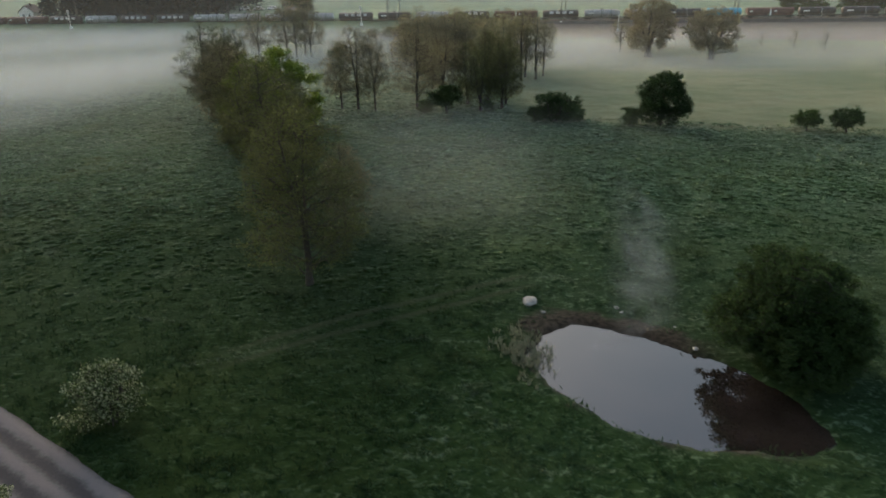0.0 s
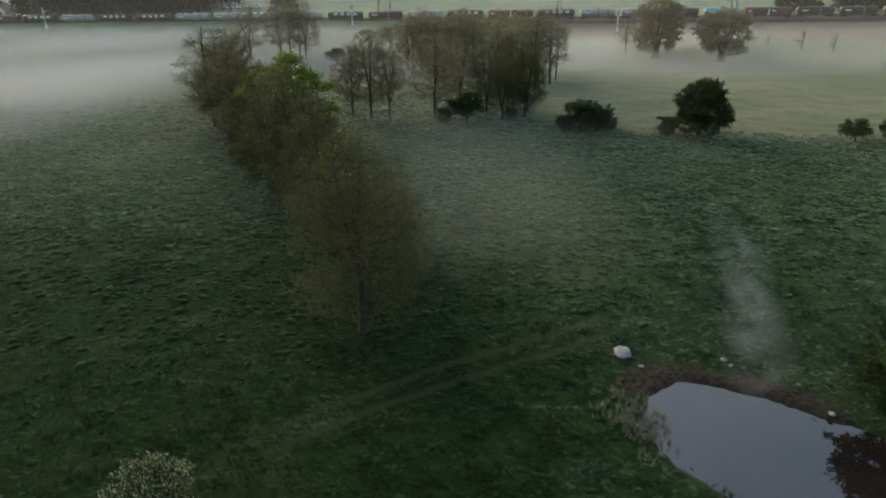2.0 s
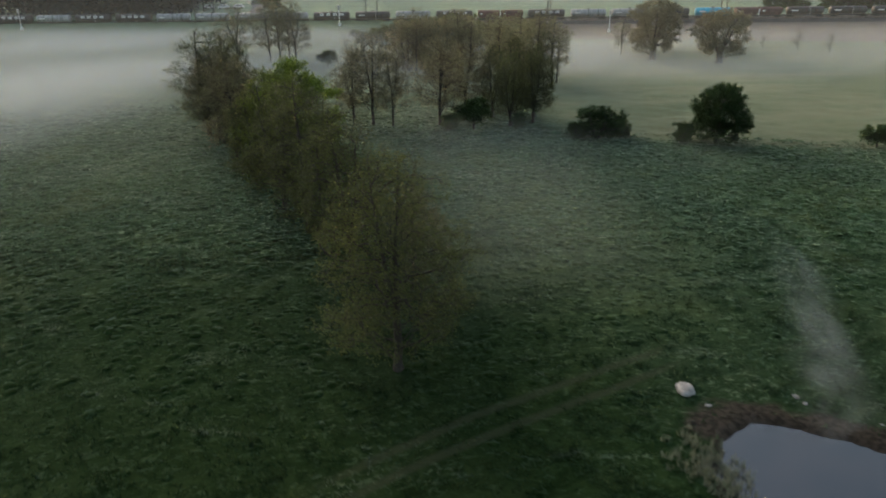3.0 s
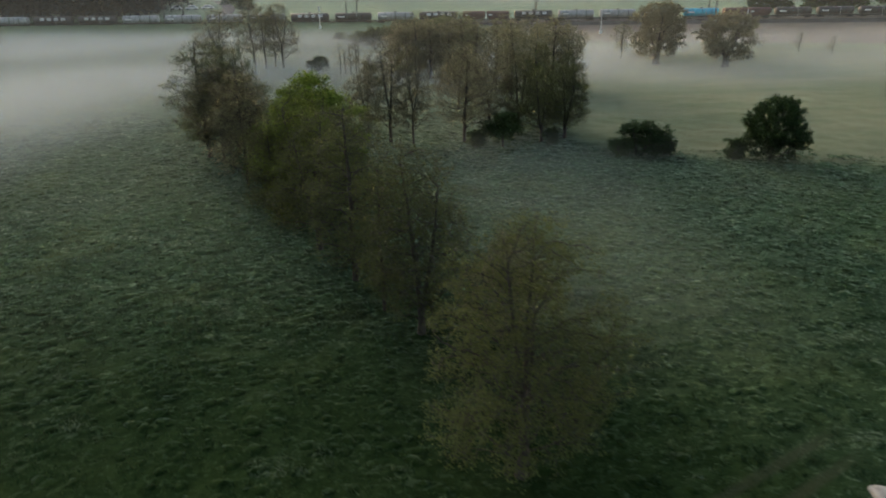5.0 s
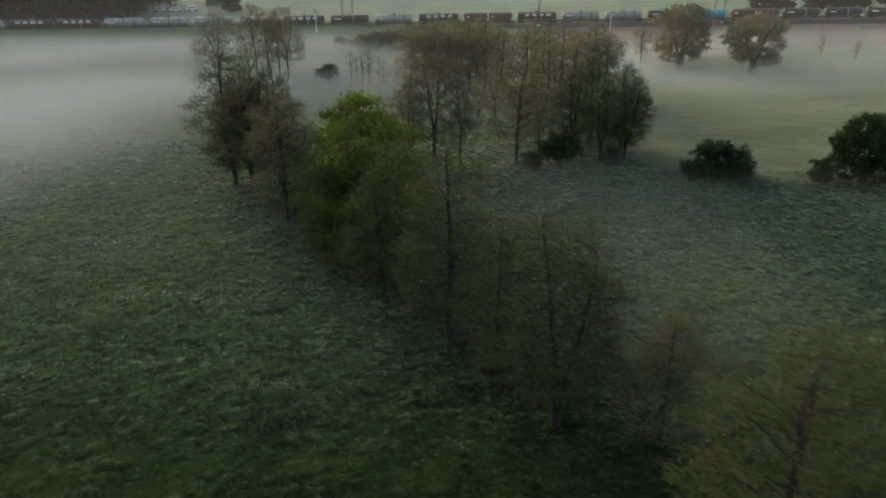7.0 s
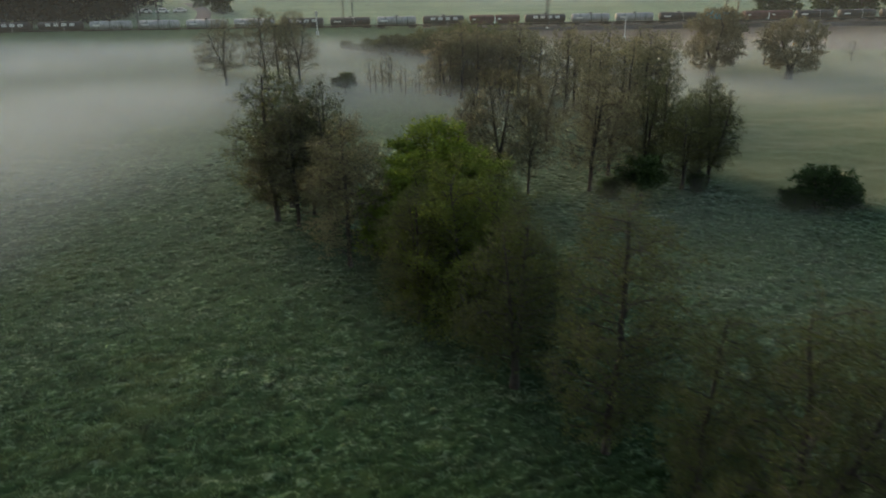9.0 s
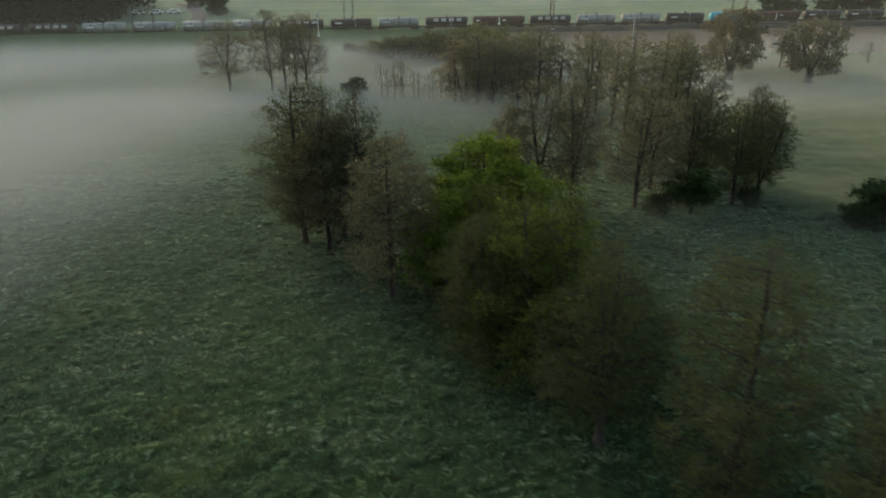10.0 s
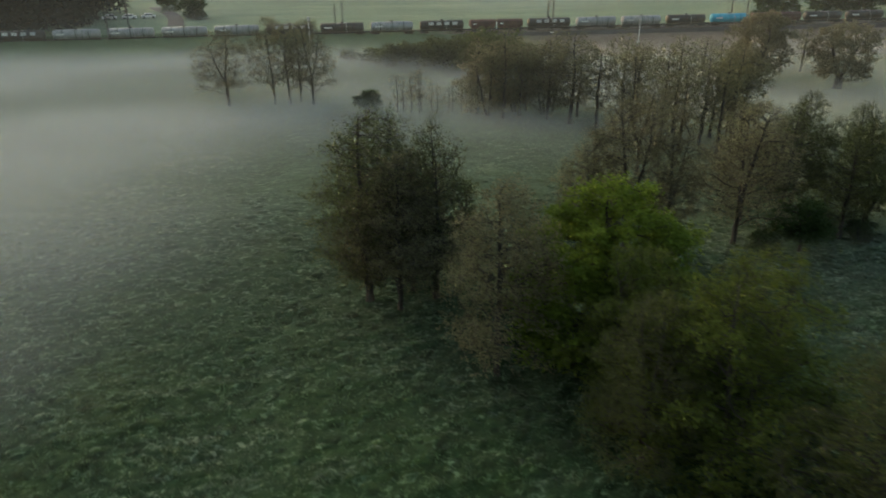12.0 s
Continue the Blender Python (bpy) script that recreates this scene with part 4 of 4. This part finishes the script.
# pale sedge standing in the shallow end
def sedge_mesh():
    rng = np.random.default_rng(4)
    vs = []
    for i in range(170):
        x, y = 4.7 + rng.normal() * 0.75, 35.6 + rng.normal() * 1.3
        for k in range(7):
            a, h, w = rng.uniform(0, 6.28), rng.uniform(0.15, 0.4), 0.03
            p = np.array([x + rng.normal() * 0.08, y + rng.normal() * 0.08, max(-0.3, put_z(x, y) - 0.05)])
            t = np.array([-math.sin(a), math.cos(a), 0]) * w
            vs += [p - t, p + t, p + np.array([math.cos(a) * h * 0.6, math.sin(a) * h * 0.6, h + 0.15])]
    return mesh_np("sedge", vs, np.arange(len(vs)).reshape(-1, 3), None, SEDGE)


tagged(new("sedge", sedge_mesh()), "pale tufts of sedge in the pond's shallows", "sedge", kind="stuff")

# ---------------------------------------------------------------- boulders at the pond
def boulder(x, y, r, seed, label):
    rng = random.Random(seed)
    bm = bmesh.new()
    bmesh.ops.create_icosphere(bm, subdivisions=3, radius=r)
    off = Vector((rng.random() * 9, rng.random() * 9, rng.random() * 9))
    for v in bm.verts:
        d = v.co.normalized()
        k = 1 + 0.30 * noise.noise(d * 1.2 + off) + 0.12 * noise.noise(d * 3.5 + off)
        v.co = Vector((d.x * 1.25, d.y * 0.9, max(-0.3, d.z * 0.34))) * r * k
    me = bpy.data.meshes.new("boulder")
    for f in bm.faces:
        f.smooth = True
    bm.to_mesh(me)
    bm.free()
    me.materials.append(STONE)
    ob = new("boulder", me)
    ob.matrix_basis = pose(x, y, put_z(x, y) + 0.22 * r, 0, 0, rng.uniform(0, 360))
    return tagged(ob, label, "boulder", "stones by the pond")


boulder(5.7, 41.7, 0.52, 1, "large pale boulder lying in the grass")
for i, (x, y, r) in enumerate(((6.4, 40.4, 0.14), (11.2, 40.6, 0.16), (11.4, 40.0, 0.12), (14.6, 35.4, 0.17), (14.2, 38.0, 0.09))):
    boulder(x, y, r, i + 5, "small pale stone on the muddy bank")

# ---------------------------------------------------------------- beyond the railway
def far_wood():
    """Tall dark conifers packed into one wood."""
    rng = np.random.default_rng(9)
    vs, n = [], 0
    for i in range(330):
        x, y = rng.uniform(-150, -64), rng.uniform(266, 345)
        if y < rail_y(x) + 13 or x > -82 + 6 * math.sin(y * 0.2):
            continue
        h, r = rng.uniform(17, 25), rng.uniform(2.4, 3.8)
        k = 300
        u = rng.random(k) ** 0.8
        a = rng.uniform(0, 2 * math.pi, k)
        rad = r * (1 - u) ** 0.8 * rng.uniform(0.5, 1.1, k) + 0.15
        c = np.stack([x + rad * np.cos(a), y + rad * np.sin(a), land(x, y) + 1.0 + u * (h - 1.0)], -1)
        t = np.stack([-np.sin(a), np.cos(a), np.zeros(k)], -1) * rng.uniform(0.5, 1.2, k)[:, None]
        o = np.stack([np.cos(a) * 0.9, np.sin(a) * 0.9, rng.uniform(-0.9, -0.2, k)], -1) * rng.uniform(0.8, 1.8, k)[:, None]
        vs.append(np.stack([c - t, c + t, c + o], 1).reshape(-1, 3))
        # stem
        st = np.array([[x - 0.2, y, -2.5], [x + 0.2, y, -2.5], [x, y, h]])
        vs.append(st)
    v = np.concatenate(vs)
    return mesh_np("far_wood", v, np.arange(len(v)).reshape(-1, 3), None, LEAF_FIR)


tagged(new("far_wood", far_wood()), "dark conifer wood behind the railway", "wood", kind="stuff")
plant(far_tree, -62, 318, 0.85, 20, 1.0, "dark round tree beyond the railway", "far trees")
plant(far_tree, -53, 294, 1.0, 90, 1.1, "dark round tree beyond the railway", "far trees")
for x, y, s in ((124, 262, 0.9), (134, 266, 1.3), (150, 264, 1.6), (160, 262, 1.7), (182, 268, 1.5), (196, 262, 1.8), (215, 260, 1.7)):
    plant(far_tree, x, y, s, x, 1.15, "dark tree at the far field's edge", "far trees")


def house():
    h = tagged(new("house"), "small white gabled house beyond the railway", "house")
    bm = bmesh.new()
    p = [(-4, 0, -2), (4, 0, -2), (4, 0, 3), (0, 0, 6.2), (-4, 0, 3)]
    f = [bm.verts.new(q) for q in p]
    b = [bm.verts.new((q[0], 10, q[2])) for q in p]
    bm.faces.new(f)
    bm.faces.new(b[::-1])
    for i in range(5):
        bm.faces.new((f[i], b[i], b[(i + 1) % 5], f[(i + 1) % 5]))
    part("wall", bm, PLASTER, h)
    for s in (-1, 1):
        bm = bmesh.new()
        q = [(s * 4.6, 2.62), (0, 6.3), (0, 6.55), (s * 4.6, 2.87)]
        f = [bm.verts.new((x, -0.5, z)) for x, z in q]
        b = [bm.verts.new((x, 10.5, z)) for x, z in q]
        bm.faces.new(f)
        bm.faces.new(b)
        for i in range(4):
            bm.faces.new((f[i], b[i], b[(i + 1) % 4], f[(i + 1) % 4]))
        bmesh.ops.recalc_face_normals(bm, faces=bm.faces)
        part("roof", bm, TILE, h, "dark tiled roof slope")
    for x in (-1.6, 1.6):
        bm = bmesh.new()
        box(bm, x - 0.55, x + 0.55, -0.06, 0.05, 0.4, 1.9, 0.02)
        part("window", bm, PANE, h)
    bm = bmesh.new()
    box(bm, 0.6, 1.3, 4, 4.7, 4.5, 7.4, 0.03)
    part("chimney", bm, TILE, h)
    return h


house().matrix_basis = stand(None, -160, 290, 0.7)

# a pale lane beyond the railway with a few parked cars
lane_v = []
for i in range(30):
    u = i / 29
    x, y = -57 - 12 * u + 3 * math.sin(u * 3), 276 + 60 * u
    for o in (-2.2, 2.2):
        lane_v.append((x + o, y, put_z(x + o, y) + 0.06))
k = np.arange(29) * 2
tagged(new("lane", mesh_np("lane", lane_v, None, np.stack([k, k + 1, k + 3, k + 2], -1), GRAVEL)), "pale lane crossing the far field", "road", kind="structure")


def parked_car():
    c = tagged(new("car"), "white car parked beyond the railway", "car", "parked cars")
    bm = bmesh.new()
    box(bm, -2.1, 2.1, -0.85, 0.85, 0.3, 0.9, 0.12)
    box(bm, -1.2, 1.3, -0.75, 0.75, 0.85, 1.45, 0.2)
    part("body", bm, WHITE, c)
    bm = bmesh.new()
    box(bm, -1.0, 1.1, -0.765, 0.765, 0.98, 1.3, 0.03)
    part("window", bm, PANE, c)
    for x in (-1.3, 1.3):
        for y in (-0.78, 0.78):
            bm = bmesh.new()
            rod(bm, (x, y - 0.1, 0.32), (x, y + 0.1, 0.32), 0.32, n=14)
            part("wheel", bm, DARK_IRON, c)
    return c


car = parked_car()
car.matrix_basis = stand(car, -72, 300, 1.0, 5, 1.0, 0)
for x, y in ((-66.5, 300.5), (-77.5, 300)):
    copy_thing(car, stand(car, x, y, 1.0, 5 + x % 4, 1.0, 0))

# ---------------------------------------------------------------- mist
for h in (0.6, 1.0, 1.4, 1.9, 2.5):
    me = sheet("mist", np.linspace(-420, 420, 110), np.linspace(60, 420, 90), h, MIST, False)
    tagged(new("mist", me), "drifting layer of pale ground mist", "mist", kind="stuff")
for i in range(74):
    yc = 50.0 + 2.2 * i
    xs = np.linspace(-150, 130, 40)
    top = np.stack([xs, yc + 2.0 * np.sin(xs * 0.05 + i * 0.07), land(xs, yc) + 4.9], -1)
    low = np.stack([xs, yc + 2.0 * np.sin(xs * 0.05 + i * 0.07), land(xs, yc) - 0.3], -1)
    k = np.arange(39)
    me = mesh_np("mist", np.concatenate([low, top]), None, np.stack([k, k + 1, k + 41, k + 40], -1), VEIL, True)
    tagged(new("mist", me), "thin veil of mist hanging over the meadow", "mist", kind="stuff")
for yc in (112, 126, 140, 154, 168, 182, 198, 214, 330):
    xs = np.linspace(-400, 400, 40)
    bend = yc + 3.0 * np.sin(xs * 0.03 + yc)
    top, low = np.stack([xs, bend, np.full(40, 34.0)], -1), np.stack([xs, bend, np.full(40, -4.0)], -1)
    k = np.arange(39)
    me = mesh_np("haze", np.concatenate([low, top]), None, np.stack([k, k + 1, k + 41, k + 40], -1), AIR, True)
    tagged(new("haze", me), "damp morning haze in the distance", "haze", kind="stuff")
for i in range(9):
    me = bpy.data.meshes.new("steam")
    bm = bmesh.new()
    bmesh.ops.create_circle(bm, cap_ends=True, segments=24, radius=1.0)
    bm.to_mesh(me)
    bm.free()
    me.materials.append(STEAM)
    ob = tagged(new("steam", me), "thin wisp of steam rising off the pond", "mist", kind="stuff")
    ob.matrix_basis = pose(12.3 + 0.28 * i, 38.5 + 1.2 * i, 0.7 + 0.5 * i, 38, 0, 10 + 8 * i) @ Matrix.Diagonal((3.0, 3.6, 1, 1))

# ---------------------------------------------------------------- meadow grass
def grass_mesh():
    rng = np.random.default_rng(12)
    n = 520000
    x, y = rng.uniform(-72, 60, n), 16 + 98 * rng.random(n) ** 1.25
    keep = (np.abs(x - (y - 20) * -0.15) < 20 + (y - 10) * 0.75) & (pond_r(x, y) > 1.02)
    bank_side = (x - POND.x) * -math.sin(POND_TURN) + (y - POND.y) * math.cos(POND_TURN)
    keep &= ~((pond_r(x, y) < 1.35) & (bank_side > 1.0) & (rng.random(n) < 0.9))
    keep &= ~((y + x * 0.28 > 100) & (x > 10))
    off = (x + 60) * 0.5859 + (y - 57.5) * 0.8104
    keep &= off > 0.15
    rut = np.abs(np.abs((x + 3.4) * -0.467 + (y - 40.5) * 0.884 + 0.35 * np.sin(x * 0.23)) - 0.8)
    keep &= ~((rut < 0.3) & (x > -13) & (x < 6))
    clump = tussock(x, y) * 1.8 - 0.6
    keep &= rng.random(n) < (0.08 + 0.26 * sm(-0.05, 0.9, clump)) * (1 - sm(84, 113, y))
    x, y, clump = x[keep], y[keep], clump[keep]
    n = len(x)
    z = land(x, y)
    k = 4
    X, Y, Z = (np.repeat(a, k) for a in (x, y, z))
    hh = np.repeat(0.06 + 0.05 * sm(-0.4, 1.2, clump) + 0.05 * rng.random(n), k) * rng.uniform(0.7, 1.3, n * k)
    a = rng.uniform(0, 2 * math.pi, n * k)
    lean = rng.uniform(0.9, 2.6, n * k)
    w = rng.uniform(0.02, 0.05, n * k) * (1 + (Y > 60) * 0.6)
    px, py = X + rng.normal(size=n * k) * 0.16, Y + rng.normal(size=n * k) * 0.16
    tx, ty = -np.sin(a) * w, np.cos(a) * w
    v = np.stack([np.stack([px - tx, py - ty, Z + 0.02], -1), np.stack([px + tx, py + ty, Z + 0.02], -1),
                  np.stack([px + np.cos(a) * hh * lean, py + np.sin(a) * hh * lean, Z + 0.07 + hh], -1)], 1).reshape(-1, 3)
    return mesh_np("grass", v, np.arange(len(v)).reshape(-1, 3), None, BLADES)


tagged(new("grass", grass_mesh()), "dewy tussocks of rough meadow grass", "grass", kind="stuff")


def hummock_mesh():
    """Low tussocks that rise gently from behind and hang over in front, thousands of them in one mesh."""
    rng = np.random.default_rng(31)
    n = 38000
    x, y = rng.uniform(-90, 62, n), 16 + 112 * rng.random(n)
    keep = (np.abs(x - (y - 20) * -0.22) < 20 + (y - 10) * 0.62) & (pond_r(x, y) > 1.12)
    bank_side = (x - POND.x) * -math.sin(POND_TURN) + (y - POND.y) * math.cos(POND_TURN)
    keep &= ~((pond_r(x, y) < 1.4) & (bank_side > 1.0))
    keep &= ~((y + x * 0.28 > 99) & (x > 10))
    keep &= (x + 60) * 0.5859 + (y - 57.9) * 0.8104 > 0.3
    rut = np.abs(np.abs((x + 3.4) * -0.467 + (y - 40.5) * 0.884 + 0.35 * np.sin(x * 0.23)) - 0.8)
    keep &= ~((rut < 0.45) & (x > -13) & (x < 6))
    keep &= rng.random(n) < 0.35 + 0.65 * lattice(x * 0.22, y * 0.22, 8)
    keep &= rng.random(n) < (1 - sm(104, 128, y)) * (0.12 + 0.88 * sm(40, 64, y - x * 0.15))
    x, y = x[keep], y[keep]
    n = len(x)
    r = rng.uniform(0.22, 0.52, n) * (0.8 + 0.4 * sm(30, 90, y))
    h = np.minimum(r, 0.45) * rng.uniform(0.14, 0.32, n) * (0.55 + 0.45 * sm(30, 48, y - x * 0.15))
    wide = rng.uniform(1.0, 1.35, n)
    turn = rng.normal(size=n) * 0.5
    z = land(x, y)
    a = np.arange(8) * math.pi / 4
    out = []
    for ring, (k, hz, push) in enumerate(((1.0, -0.12, 0.0), (0.62, 0.72, -0.06), (0.0, 1.0, -0.05))):
        m = 1 if k == 0 else 8
        jit = 1 + 0.22 * rng.normal(size=(n, m))
        lx = k * np.cos(a[:m])[None] * wide[:, None] * jit
        ly = k * np.sin(a[:m])[None] * jit + push
        ca, sa = np.cos(turn)[:, None], np.sin(turn)[:, None]
        px, py = x[:, None] + r[:, None] * (lx * ca - ly * sa), y[:, None] + r[:, None] * (lx * sa + ly * ca)
        pz = z[:, None] + h[:, None] * hz * (1 + 0.12 * rng.normal(size=(n, m))) + (0 if ring else -0.05)
        out.append(np.stack([px, py, pz], -1))
    v = np.concatenate(out, 1).reshape(-1, 3)
    j = np.arange(8)
    j2 = (j + 1) % 8
    quad = np.stack([j, j2, 8 + j2, 8 + j], -1)
    tri = np.stack([8 + j, 8 + j2, np.full(8, 16)], -1)
    base = (np.arange(n) * 17)[:, None, None]
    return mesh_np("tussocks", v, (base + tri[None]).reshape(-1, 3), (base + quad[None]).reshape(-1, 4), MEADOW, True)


tagged(new("tussocks", hummock_mesh()), "dew-grey hummocks of meadow grass with lit crests in their colour", "grass", kind="stuff")
